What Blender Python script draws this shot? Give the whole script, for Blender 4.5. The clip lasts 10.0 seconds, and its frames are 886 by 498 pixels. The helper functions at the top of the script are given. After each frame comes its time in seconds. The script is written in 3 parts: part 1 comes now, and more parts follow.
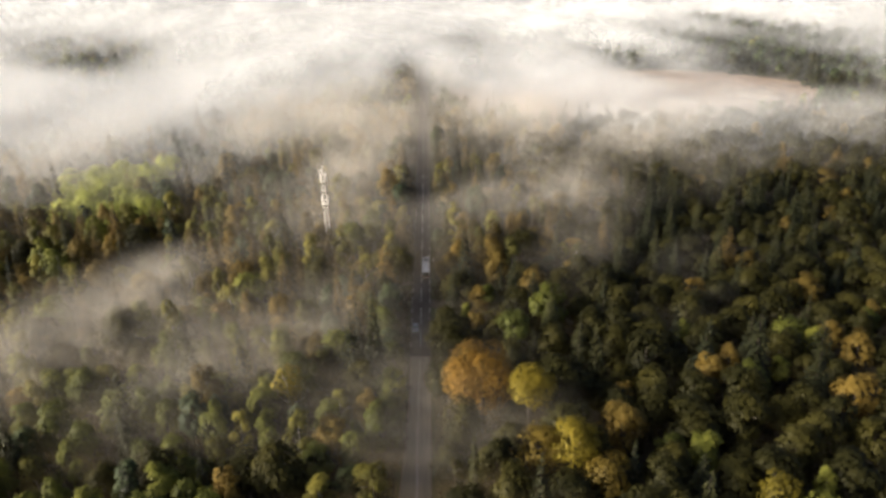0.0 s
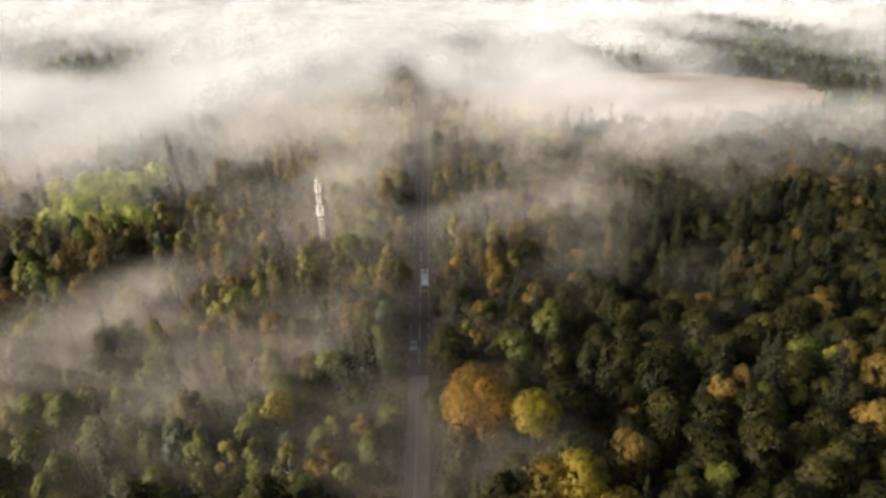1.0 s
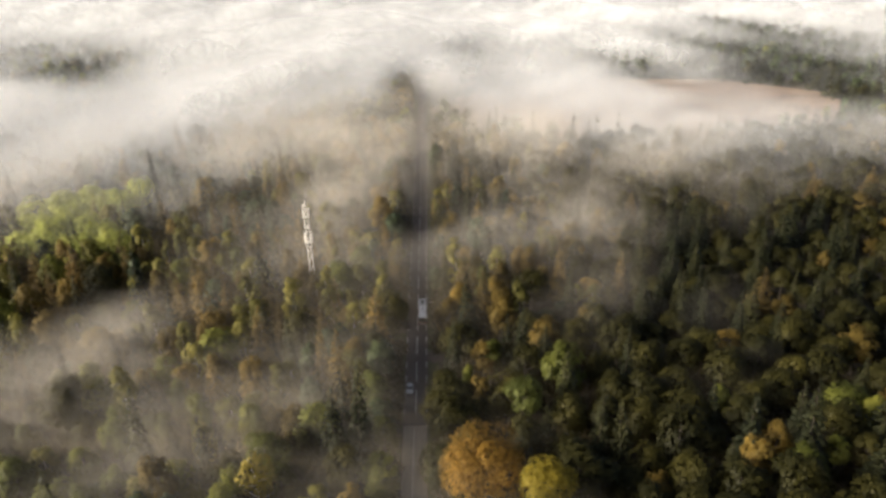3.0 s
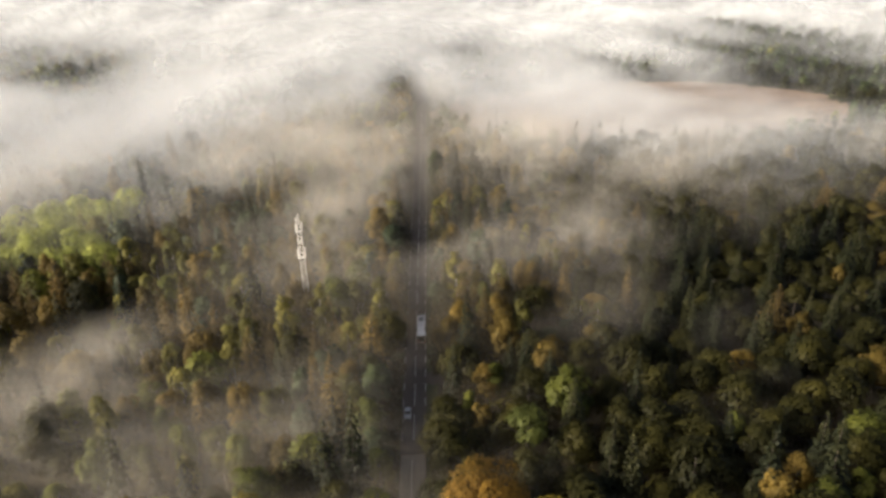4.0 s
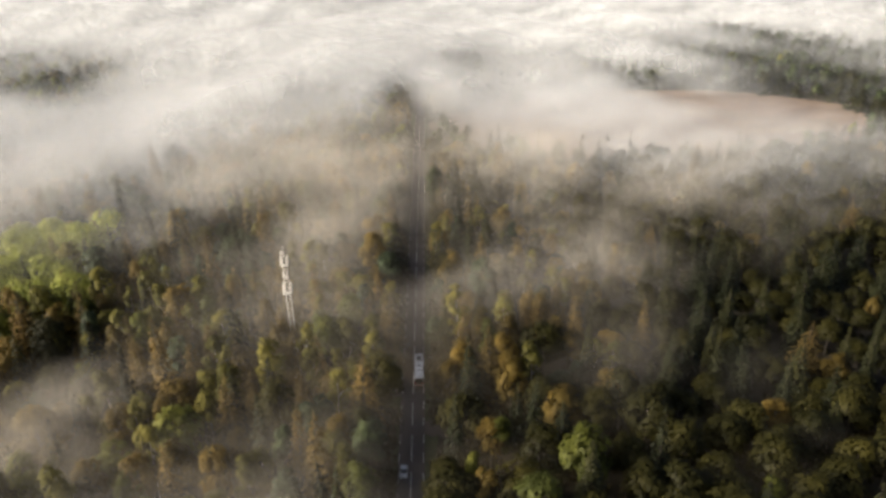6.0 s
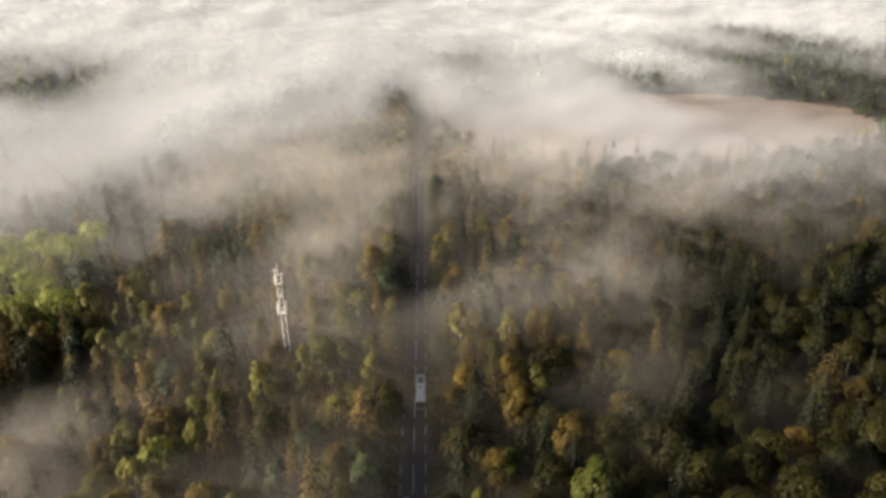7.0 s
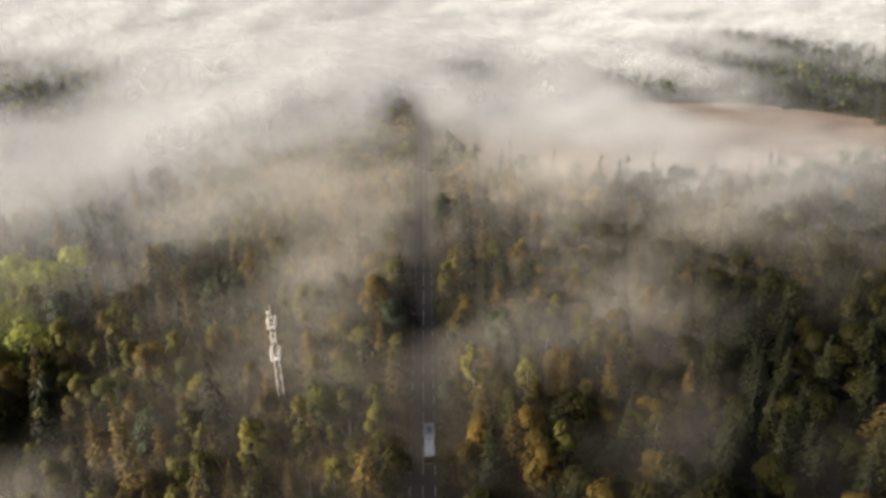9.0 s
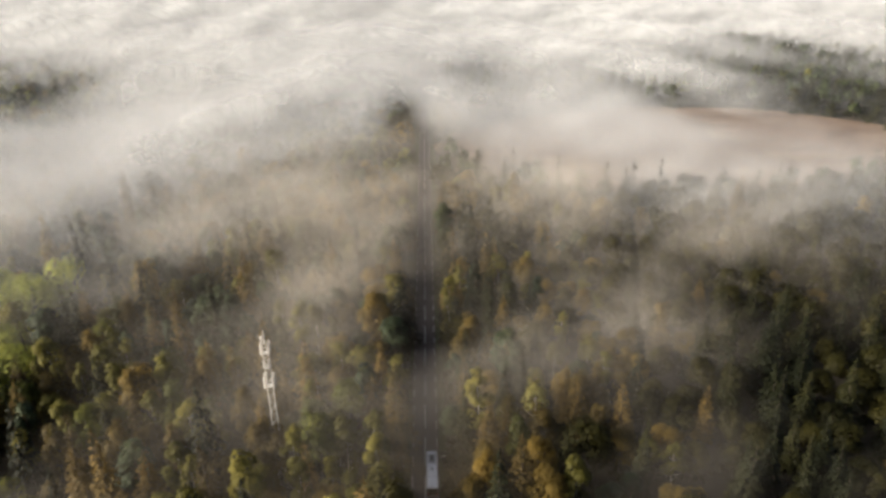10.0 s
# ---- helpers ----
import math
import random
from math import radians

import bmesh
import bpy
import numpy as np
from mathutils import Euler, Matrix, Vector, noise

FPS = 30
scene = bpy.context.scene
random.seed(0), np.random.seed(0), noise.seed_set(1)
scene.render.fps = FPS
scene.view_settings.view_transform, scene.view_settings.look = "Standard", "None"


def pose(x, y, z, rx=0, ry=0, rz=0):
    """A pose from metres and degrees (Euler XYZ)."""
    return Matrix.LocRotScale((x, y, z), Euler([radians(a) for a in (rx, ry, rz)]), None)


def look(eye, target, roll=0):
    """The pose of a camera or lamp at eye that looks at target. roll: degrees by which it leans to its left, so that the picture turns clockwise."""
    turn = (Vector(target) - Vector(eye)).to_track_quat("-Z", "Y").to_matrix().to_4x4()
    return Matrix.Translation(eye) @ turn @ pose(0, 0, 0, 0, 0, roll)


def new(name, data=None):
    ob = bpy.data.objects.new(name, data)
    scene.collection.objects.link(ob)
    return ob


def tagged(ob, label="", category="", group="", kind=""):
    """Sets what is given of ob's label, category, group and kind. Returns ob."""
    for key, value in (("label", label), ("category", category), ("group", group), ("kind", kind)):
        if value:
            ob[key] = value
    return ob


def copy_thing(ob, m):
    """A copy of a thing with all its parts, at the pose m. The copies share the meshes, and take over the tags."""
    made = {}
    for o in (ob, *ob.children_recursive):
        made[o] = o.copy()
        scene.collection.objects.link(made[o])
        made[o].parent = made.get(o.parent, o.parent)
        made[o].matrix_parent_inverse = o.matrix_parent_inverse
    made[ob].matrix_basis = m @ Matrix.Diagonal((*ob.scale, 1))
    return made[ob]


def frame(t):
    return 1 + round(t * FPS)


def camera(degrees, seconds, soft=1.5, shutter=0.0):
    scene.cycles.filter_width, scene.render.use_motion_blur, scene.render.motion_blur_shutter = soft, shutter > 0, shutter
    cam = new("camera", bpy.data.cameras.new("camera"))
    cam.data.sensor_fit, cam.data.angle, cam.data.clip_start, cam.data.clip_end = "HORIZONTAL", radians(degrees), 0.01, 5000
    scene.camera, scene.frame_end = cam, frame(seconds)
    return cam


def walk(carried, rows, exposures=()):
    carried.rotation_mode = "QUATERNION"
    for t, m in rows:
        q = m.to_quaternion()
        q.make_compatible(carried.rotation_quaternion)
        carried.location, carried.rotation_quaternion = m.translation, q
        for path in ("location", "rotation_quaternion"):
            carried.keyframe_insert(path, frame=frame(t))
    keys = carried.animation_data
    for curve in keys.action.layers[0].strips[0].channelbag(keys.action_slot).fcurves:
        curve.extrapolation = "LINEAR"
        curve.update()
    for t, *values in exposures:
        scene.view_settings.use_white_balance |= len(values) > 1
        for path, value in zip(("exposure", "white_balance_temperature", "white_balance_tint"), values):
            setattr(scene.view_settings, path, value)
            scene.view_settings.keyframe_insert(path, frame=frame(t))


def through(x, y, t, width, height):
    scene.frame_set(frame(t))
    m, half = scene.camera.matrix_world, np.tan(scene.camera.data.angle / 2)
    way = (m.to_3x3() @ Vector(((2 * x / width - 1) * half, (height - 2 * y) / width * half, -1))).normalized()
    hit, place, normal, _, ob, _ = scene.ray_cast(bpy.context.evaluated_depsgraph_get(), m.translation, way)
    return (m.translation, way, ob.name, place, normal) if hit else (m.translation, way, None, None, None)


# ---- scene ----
cam = camera(62.2, 10.0, soft=3.2)
PATH = [
    (0, (6.009, -33.951, 126.491), (6.027, -32.133, 125.657), -1.38),
    (0.5, (6.236, -28.505, 126.441), (6.252, -26.688, 125.607), -1.37),
    (1, (6.469, -23.020, 126.414), (6.486, -21.202, 125.580), -1.37),
    (1.5, (6.656, -17.424, 126.411), (6.673, -15.606, 125.578), -1.37),
    (2, (6.777, -11.701, 126.421), (6.795, -9.882, 125.589), -1.48),
    (2.5, (6.933, -5.936, 126.456), (6.951, -4.118, 125.624), -1.38),
    (4, (7.534, 11.389, 126.624), (7.552, 13.208, 125.791), -1.48),
    (4.5, (7.675, 16.956, 126.616), (7.694, 18.776, 125.786), -1.48),
    (5, (7.751, 22.504, 126.558), (7.772, 24.325, 125.729), -1.48),
    (5.5, (7.821, 28.268, 126.446), (7.842, 30.090, 125.619), -1.48),
    (7, (7.187, 45.471, 125.888), (7.208, 47.294, 125.065), -1.48),
    (7.5, (6.629, 51.129, 125.812), (6.651, 52.954, 124.992), -1.48),
    (8, (5.888, 56.677, 125.773), (5.910, 58.501, 124.953), -1.38),
    (8.5, (5.126, 62.259, 125.753), (5.150, 64.084, 124.936), -1.28),
    (9, (4.484, 67.814, 125.726), (4.508, 69.638, 124.908), -1.38),
    (9.5, (3.913, 73.502, 125.698), (3.939, 75.328, 124.881), -1.29),
    (10, (3.387, 79.154, 125.659), (3.415, 80.979, 124.842), -1.20),
]
walk(cam, [(t, look(eye, target, roll)) for t, eye, target, roll in PATH],
     exposures=[(0.0, 1.42, 6050, 8), (10.0, 1.04, 6050, 8)])

# ---- light ----
SUN_AZ, SUN_EL = radians(256), radians(20)          # compass bearing of the sun from north (+y), clockwise
world = bpy.data.worlds.new("world")
scene.world = world
world.use_nodes = True
wn = world.node_tree.nodes
sky = wn.new("ShaderNodeTexSky")
sky.sky_type, sky.sun_disc = "NISHITA", False
sky.sun_elevation, sky.sun_rotation = SUN_EL, SUN_AZ
sky.air_density, sky.dust_density, sky.ozone_density = 0.6, 6.0, 0.6
wn["Background"].inputs["Strength"].default_value = 0.066
world.node_tree.links.new(sky.outputs[0], wn["Background"].inputs["Color"])

sun = new("sun", bpy.data.lights.new("sun", "SUN"))
sun.data.energy, sun.data.angle, sun.data.color = 4.7, radians(20), (1.0, 0.86, 0.68)
to_sun = Vector((math.sin(SUN_AZ) * math.cos(SUN_EL), math.cos(SUN_AZ) * math.cos(SUN_EL), math.sin(SUN_EL)))
sun.matrix_world = look(to_sun * 300, (0, 0, 0))
scene.cycles.transparent_max_bounces = 96

rng = np.random.default_rng(7)


# ---- materials ----
def material(name, rough=0.8):
    m = bpy.data.materials.new(name)
    m.use_nodes = True
    nt = m.node_tree
    b = nt.nodes["Principled BSDF"]
    b.inputs["Roughness"].default_value = rough
    return m, nt, b


def node(nt, kind, **values):
    n = nt.nodes.new(kind)
    for key, v in values.items():
        n.inputs[key.replace("_", " ")].default_value = v
    return n


def ramp(nt, source, *stops):
    r = nt.nodes.new("ShaderNodeValToRGB")
    els = r.color_ramp.elements
    while len(els) < len(stops):
        els.new(0.5)
    for e, (p, c) in zip(els, stops):
        e.position, e.color = p, (*c, 1)
    nt.links.new(source, r.inputs[0])
    return r.outputs[0]


def math_node(nt, op, a, b=None):
    n = nt.nodes.new("ShaderNodeMath")
    n.operation = op
    for i, v in enumerate((a, b)):
        if v is None:
            continue
        if isinstance(v, (int, float)):
            n.inputs[i].default_value = v
        else:
            nt.links.new(v, n.inputs[i])
    return n.outputs[0]


def noise_on(nt, scale, detail=3.0, stretch=None, turn=0.0, rough=0.55):
    g = nt.nodes.new("ShaderNodeNewGeometry").outputs["Position"]
    mp = nt.nodes.new("ShaderNodeMapping")
    mp.vector_type = "TEXTURE"
    mp.inputs["Rotation"].default_value = (0, 0, turn)
    if stretch:
        mp.inputs["Scale"].default_value = [1 / v for v in stretch]
    nt.links.new(g, mp.inputs["Vector"])
    n = node(nt, "ShaderNodeTexNoise", Scale=scale, Detail=detail, Roughness=rough)
    nt.links.new(mp.outputs[0], n.inputs["Vector"])
    return n.outputs["Fac"]


def surface(name, stops, scale=1.0, rough=0.85, fine=8.0, bump=0.3, stretch=None, metal=0.0, depth=0.05):
    """A rough natural surface: two scales of noise over a colour ramp, with fine relief."""
    m, nt, b = material(name, rough)
    wide, grain = noise_on(nt, scale, 4, stretch), noise_on(nt, fine, 4, stretch)
    mix = math_node(nt, "ADD", math_node(nt, "MULTIPLY", wide, 0.6), math_node(nt, "MULTIPLY", grain, 0.4))
    nt.links.new(ramp(nt, mix, *stops), b.inputs["Base Color"])
    b.inputs["Metallic"].default_value = metal
    if bump:
        bp = node(nt, "ShaderNodeBump", Strength=bump, Distance=depth)
        nt.links.new(grain, bp.inputs["Height"])
        nt.links.new(bp.outputs[0], b.inputs["Normal"])
    return m


def foliage(name, dark, mid, light, through=0.4):
    """Leaves: colour by tree, by clump and by patch of wood; some light comes through."""
    m, nt, b = material(name, 0.6)
    geo = nt.nodes.new("ShaderNodeNewGeometry")
    tree = nt.nodes.new("ShaderNodeObjectInfo").outputs["Random"]
    patch = noise_on(nt, 0.09, 2.0)
    f = math_node(nt, "ADD", math_node(nt, "MULTIPLY", tree, 0.42), math_node(nt, "MULTIPLY", geo.outputs["Random Per Island"], 0.22))
    f = math_node(nt, "ADD", f, math_node(nt, "MULTIPLY", math_node(nt, "SUBTRACT", patch, 0.30), 0.9))
    colour = ramp(nt, f, (0.08, dark), (0.48, mid), (0.92, light))
    nt.links.new(colour, b.inputs["Base Color"])
    b.inputs["Specular IOR Level"].default_value = 0.15
    t = nt.nodes.new("ShaderNodeBsdfTranslucent")
    nt.links.new(colour, t.inputs["Color"])
    mix = nt.nodes.new("ShaderNodeMixShader")
    mix.inputs[0].default_value = through
    nt.links.new(b.outputs[0], mix.inputs[1])
    nt.links.new(t.outputs[0], mix.inputs[2])
    nt.links.new(mix.outputs[0], nt.nodes["Material Output"].inputs["Surface"])
    return m


def paint(name, colour, rough=0.4, metal=0.0, dirt=0.25):
    m, nt, b = material(name, rough)
    n = noise_on(nt, 1.3, 5)
    low = tuple(c * (1 - dirt) for c in colour)
    nt.links.new(ramp(nt, n, (0.3, low), (0.65, colour)), b.inputs["Base Color"])
    b.inputs["Metallic"].default_value = metal
    return m


LEAF = {
    "oak": foliage("oak_leaves", (0.010, 0.011, 0.004), (0.029, 0.027, 0.006), (0.066, 0.057, 0.011)),
    "orange_oak": foliage("orange_oak_leaves", (0.060, 0.038, 0.008), (0.22, 0.125, 0.018), (0.42, 0.25, 0.036)),
    "yellow_maple": foliage("yellow_maple_leaves", (0.030, 0.026, 0.005), (0.115, 0.092, 0.010), (0.26, 0.20, 0.022)),
    "brown_oak": foliage("brown_oak_leaves", (0.05, 0.036, 0.008), (0.13, 0.092, 0.015), (0.22, 0.17, 0.026)),
    "yellow_birch": foliage("yellow_birch_leaves", (0.09, 0.070, 0.012), (0.24, 0.19, 0.030), (0.38, 0.31, 0.055)),
    "beech": foliage("beech_leaves", (0.036, 0.027, 0.007), (0.105, 0.074, 0.016), (0.215, 0.142, 0.028)),
    "birch": foliage("birch_leaves", (0.040, 0.038, 0.009), (0.105, 0.096, 0.018), (0.215, 0.185, 0.034)),
    "ash": foliage("ash_leaves", (0.028, 0.033, 0.007), (0.080, 0.086, 0.015), (0.180, 0.175, 0.028)),
    "bright_ash": foliage("bright_ash_leaves", (0.045, 0.052, 0.012), (0.115, 0.125, 0.028), (0.21, 0.215, 0.048)),
    "lime_tree": foliage("lime_tree_leaves", (0.18, 0.20, 0.034), (0.34, 0.36, 0.066), (0.50, 0.51, 0.11)),
    "pale_birch": foliage("pale_birch_leaves", (0.08, 0.075, 0.022), (0.18, 0.165, 0.045), (0.28, 0.255, 0.07)),
    "undergrowth": foliage("undergrowth_leaves", (0.010, 0.010, 0.004), (0.022, 0.020, 0.007), (0.042, 0.036, 0.011)),
    "spruce": foliage("spruce_needles", (0.006, 0.008, 0.004), (0.016, 0.018, 0.007), (0.040, 0.038, 0.012), 0.15),
    "larch": foliage("larch_needles", (0.040, 0.030, 0.011), (0.108, 0.075, 0.023), (0.22, 0.145, 0.040), 0.25),
    "pine": foliage("pine_needles", (0.010, 0.017, 0.008), (0.028, 0.039, 0.017), (0.064, 0.076, 0.028), 0.12),
}
BARK = surface("bark", ((0.3, (0.032, 0.025, 0.018)), (0.7, (0.085, 0.066, 0.050))), 2.0, fine=14)
BIRCH_BARK = surface("birch_bark", ((0.32, (0.16, 0.14, 0.12)), (0.5, (0.62, 0.58, 0.50))), 2.5, fine=9, stretch=(1, 1, 2.5))
LITTER = surface("forest_floor", ((0.30, (0.016, 0.013, 0.008)), (0.52, (0.034, 0.026, 0.014)), (0.75, (0.050, 0.045, 0.020))), 0.12, fine=1.6, bump=0.8, depth=0.3)
GRASS = surface("verge_grass", ((0.30, (0.030, 0.036, 0.011)), (0.52, (0.062, 0.068, 0.021)), (0.75, (0.105, 0.096, 0.032))), 0.25, fine=4, bump=0.8, depth=0.15)
HEATH = surface("heath", ((0.30, (0.08, 0.050, 0.032)), (0.50, (0.16, 0.105, 0.070)), (0.72, (0.24, 0.17, 0.11))), 0.03, fine=0.5, bump=0.6, stretch=(1, 2.2, 1), depth=0.3)
SAND = surface("sandy_soil", ((0.3, (0.075, 0.058, 0.045)), (0.7, (0.15, 0.118, 0.092))), 0.5, fine=4)
NEW_ASPHALT = surface("new_asphalt", ((0.3, (0.056, 0.044, 0.040)), (0.7, (0.095, 0.076, 0.068))), 0.25, 0.75, fine=9, bump=0.2, stretch=(3, 0.3, 1), depth=0.02)
OLD_ASPHALT = surface("old_asphalt", ((0.3, (0.25, 0.205, 0.16)), (0.7, (0.40, 0.335, 0.27))), 0.3, 0.8, fine=9, bump=0.2, stretch=(3, 0.25, 1), depth=0.02)
LINE = surface("worn_line_paint", ((0.30, (0.42, 0.40, 0.37)), (0.50, (0.80, 0.78, 0.73))), 1.5, 0.6, fine=7, bump=0.1, depth=0.01)
FADED_LINE = surface("faded_line_paint", ((0.35, (0.50, 0.46, 0.41)), (0.65, (0.72, 0.67, 0.60))), 1.5, 0.6, fine=7, bump=0.1, depth=0.01)
WHITE = paint("white_paint", (0.80, 0.79, 0.76), 0.35, dirt=0.08)
BUS_WHITE = paint("bus_white_paint", (0.82, 0.84, 0.86), 0.3, dirt=0.08)
TIMBER = surface("weathered_timber", ((0.3, (0.22, 0.18, 0.12)), (0.7, (0.42, 0.36, 0.26))), 2.0, fine=12)
MAST_WHITE = paint("weathered_white_paint", (0.66, 0.62, 0.56), 0.45, dirt=0.25)
GALV = paint("galvanised_steel", (0.74, 0.71, 0.65), 0.45, 0.0, 0.2)
GREY = paint("grey_plastic", (0.32, 0.33, 0.34), 0.5)
DARK = paint("dark_plastic", (0.03, 0.03, 0.032), 0.4)
RUBBER = paint("rubber", (0.025, 0.025, 0.025), 0.85)
RIM = paint("wheel_rim", (0.45, 0.45, 0.46), 0.3, 0.8)
GLASS = paint("tinted_glass", (0.03, 0.035, 0.04), 0.06, dirt=0.05)
LAMP_RED = paint("tail_lamp", (0.45, 0.03, 0.02), 0.15)
LAMP_CLEAR = paint("headlamp", (0.75, 0.76, 0.78), 0.1)
SILVER = paint("silver_blue_paint", (0.62, 0.66, 0.70), 0.3, 0.0, 0.08)


# ---- builders ----
def mesh_of(name, verts, quads, mat=None, smooth=False):
    """A mesh from arrays of places and of four-cornered faces."""
    me = bpy.data.meshes.new(name)
    verts, quads = np.asarray(verts, np.float32), np.asarray(quads, np.int32)
    me.vertices.add(len(verts))
    me.vertices.foreach_set("co", verts.ravel())
    me.loops.add(quads.size)
    me.loops.foreach_set("vertex_index", quads.ravel())
    me.polygons.add(len(quads))
    me.polygons.foreach_set("loop_start", np.arange(0, quads.size, 4, dtype=np.int32))
    me.update(calc_edges=True)
    if smooth:
        me.polygons.foreach_set("use_smooth", np.ones(len(quads), bool))
    if mat:
        me.materials.append(mat)
    return me


def part(name, bm, mat, parent=None, label="", smooth=False):
    """Links a bmesh as one mesh object, under a thing or part if one is given."""
    me = bpy.data.meshes.new(name)
    bm.normal_update()
    bm.to_mesh(me)
    bm.free()
    if mat:
        me.materials.append(mat)
    if smooth:
        for p in me.polygons:
            p.use_smooth = True
    ob = new(name, me)
    ob.parent = parent
    return tagged(ob, label)


def shared(name, me, parent, m=None):
    ob = new(name, me)
    ob.parent = parent
    if m is not None:
        ob.matrix_basis = m
    return ob


def box(x0, x1, y0, y1, z0, z1, bevel=0.0, seg=2):
    bm = bmesh.new()
    bmesh.ops.create_cube(bm, size=1, matrix=Matrix.Translation(((x0 + x1) / 2, (y0 + y1) / 2, (z0 + z1) / 2)) @ Matrix.Diagonal((x1 - x0, y1 - y0, z1 - z0, 1)))
    if bevel:
        bmesh.ops.bevel(bm, geom=bm.edges[:], offset=bevel, segments=seg, profile=0.5, affect="EDGES")
    return bm


def rod(a, b, r0, r1=None, n=8, bm=None):
    """A tapered bar from a to b."""
    bm = bm or bmesh.new()
    a, b = Vector(a), Vector(b)
    d = b - a
    m = Matrix.Translation((a + b) / 2) @ d.to_track_quat("Z", "Y").to_matrix().to_4x4()
    bmesh.ops.create_cone(bm, cap_ends=True, segments=n, radius1=r0, radius2=r0 if r1 is None else r1, depth=d.length, matrix=m)
    return bm


def strip(bm, xs0, xs1, ys, z):
    """Adds a flat band whose two edges run along ys."""
    left = [bm.verts.new((x, y, z)) for x, y in zip(xs0, ys)]
    right = [bm.verts.new((x, y, z)) for x, y in zip(xs1, ys)]
    for i in range(len(ys) - 1):
        bm.faces.new((left[i], right[i], right[i + 1], left[i + 1]))
    return bm


def slab(bm, thick):
    """Gives flat faces a thickness downwards."""
    r = bmesh.ops.extrude_face_region(bm, geom=bm.faces[:])
    bmesh.ops.translate(bm, verts=[g for g in r["geom"] if isinstance(g, bmesh.types.BMVert)], vec=(0, 0, thick))
    return bm


def lattice(p, seed):
    """Smooth value noise in 0..1 at an array of places, for the lie of the fog."""
    i = np.floor(p).astype(np.int64)
    f = p - i
    f = f * f * (3 - 2 * f)
    total = 0
    for c in range(8):
        o = np.array([c & 1, c >> 1 & 1, c >> 2])
        h = i + o
        v = np.sin(h[..., 0] * 12.9898 + h[..., 1] * 78.233 + h[..., 2] * 37.719 + seed * 4.1) * 43758.5453
        w = np.prod(np.where(o == 1, f, 1 - f), axis=-1)
        total = total + (v - np.floor(v)) * w
    return total


def billow(p, seed, octaves=4):
    s, a, out, norm = 1.0, 1.0, 0, 0
    for k in range(octaves):
        out, norm = out + a * lattice(p * s, seed + k), norm + a
        s, a = s * 2.03, a * 0.52
    return out / norm


# ---- the lie of the land ----
LONG = 1.241        # metres along the road for each step of the plan


def lay(x, y):
    """The place on the ground of a spot of the woods' plan."""
    return x + 0.9, LONG * y + 0.02 * x - 4.7


def tall_at(x):
    """How tall the wood stands: taller in the west than in the east."""
    return np.clip(1.17 - 0.0022 * x, 0.95, 1.32)


# ---- ground, road ----
bm = bmesh.new()
edges = [-4200, -1500, -600, -300, -150, 0, 150, 300, 600, 1500, 4200]
gv = [[bm.verts.new((x, y + 300, 0)) for x in edges] for y in edges]
for j in range(len(edges) - 1):
    for i in range(len(edges) - 1):
        bm.faces.new((gv[j][i], gv[j][i + 1], gv[j + 1][i + 1], gv[j + 1][i]))
tagged(part("ground", bm, LITTER), "dark brown forest floor of fallen leaves", "ground", kind="structure")


def wavy(base, ys, amp, seed):
    return [base + amp * (noise.noise(Vector((y * 0.11, seed, 0.3))) + 0.6 * noise.noise(Vector((y * 0.35, seed, 2.3)))) for y in ys]


ROAD_END, SEAM = 1500, 130.0 * LONG
ys = list(np.arange(-80, 870, 3.0)) + [ROAD_END]
for side, near, far, seed in (("west", -3.3, -8.0, 1.0), ("east", 3.3, 6.8, 5.0)):
    inner = [near] * len(ys)
    outer = wavy(far, ys, 1.6, seed)
    if far < 0:
        inner, outer = outer, inner
    ob = part("verge_" + side, slab(strip(bmesh.new(), inner, outer, ys, 0.01), 0.03), GRASS)
    tagged(ob, "strip of dull autumn grass beside the road", "grass verge", kind="structure")

yo = [-80, 50, 87, 107, 124, 136, 146, 156, SEAM]
xl = [-6.6, -6.2, -5.2, -4.3, -3.6, -3.25, -3.2, -3.2, -3.2]
ob = part("road_old", slab(strip(bmesh.new(), xl, [3.2] * len(yo), yo, 0.0), 0.07), OLD_ASPHALT)
tagged(ob, "worn pale grey asphalt road widening at a lay-by", "road", kind="structure")
ob = part("road_new", slab(strip(bmesh.new(), [-3.45, -3.45], [3.45, 3.45], [SEAM, ROAD_END], 0.0), 0.075), NEW_ASPHALT)
tagged(ob, "straight dark new asphalt road through the forest", "road", kind="structure")


def line_mesh(w, l):
    bm = box(-w / 2, w / 2, 0, l, 0, 0.006)
    me = bpy.data.meshes.new("road_mark")
    bm.to_mesh(me)
    bm.free()
    me.materials.append(LINE)
    return me


marks = tagged(new("road_marks"), "white dashed centre and edge lines on the road", "road marking", kind="structure")
centre, edge = line_mesh(0.16, 10.8), line_mesh(0.12, 3.6)
k = 0
while SEAM + 5.8 + 14.77 * k < 700:
    y = SEAM + 5.8 + 14.77 * k
    shared("dash", centre, marks, pose(0.05, y, 0.079))
    if y < 540:
        for x in (-3.1, 3.1):
            for j in (0, 1):
                shared("dash", edge, marks, pose(x, y - 0.25 + 7.38 * j, 0.079))
    k += 1
bm = bmesh.new()
strip(bm, [-0.80, -0.50, -0.30], [-0.62, -0.32, -0.12], [74, 118, SEAM - 2], 0.0)
strip(bm, [-0.36, -0.20], [-0.18, -0.02], [74, 112], 0.0)
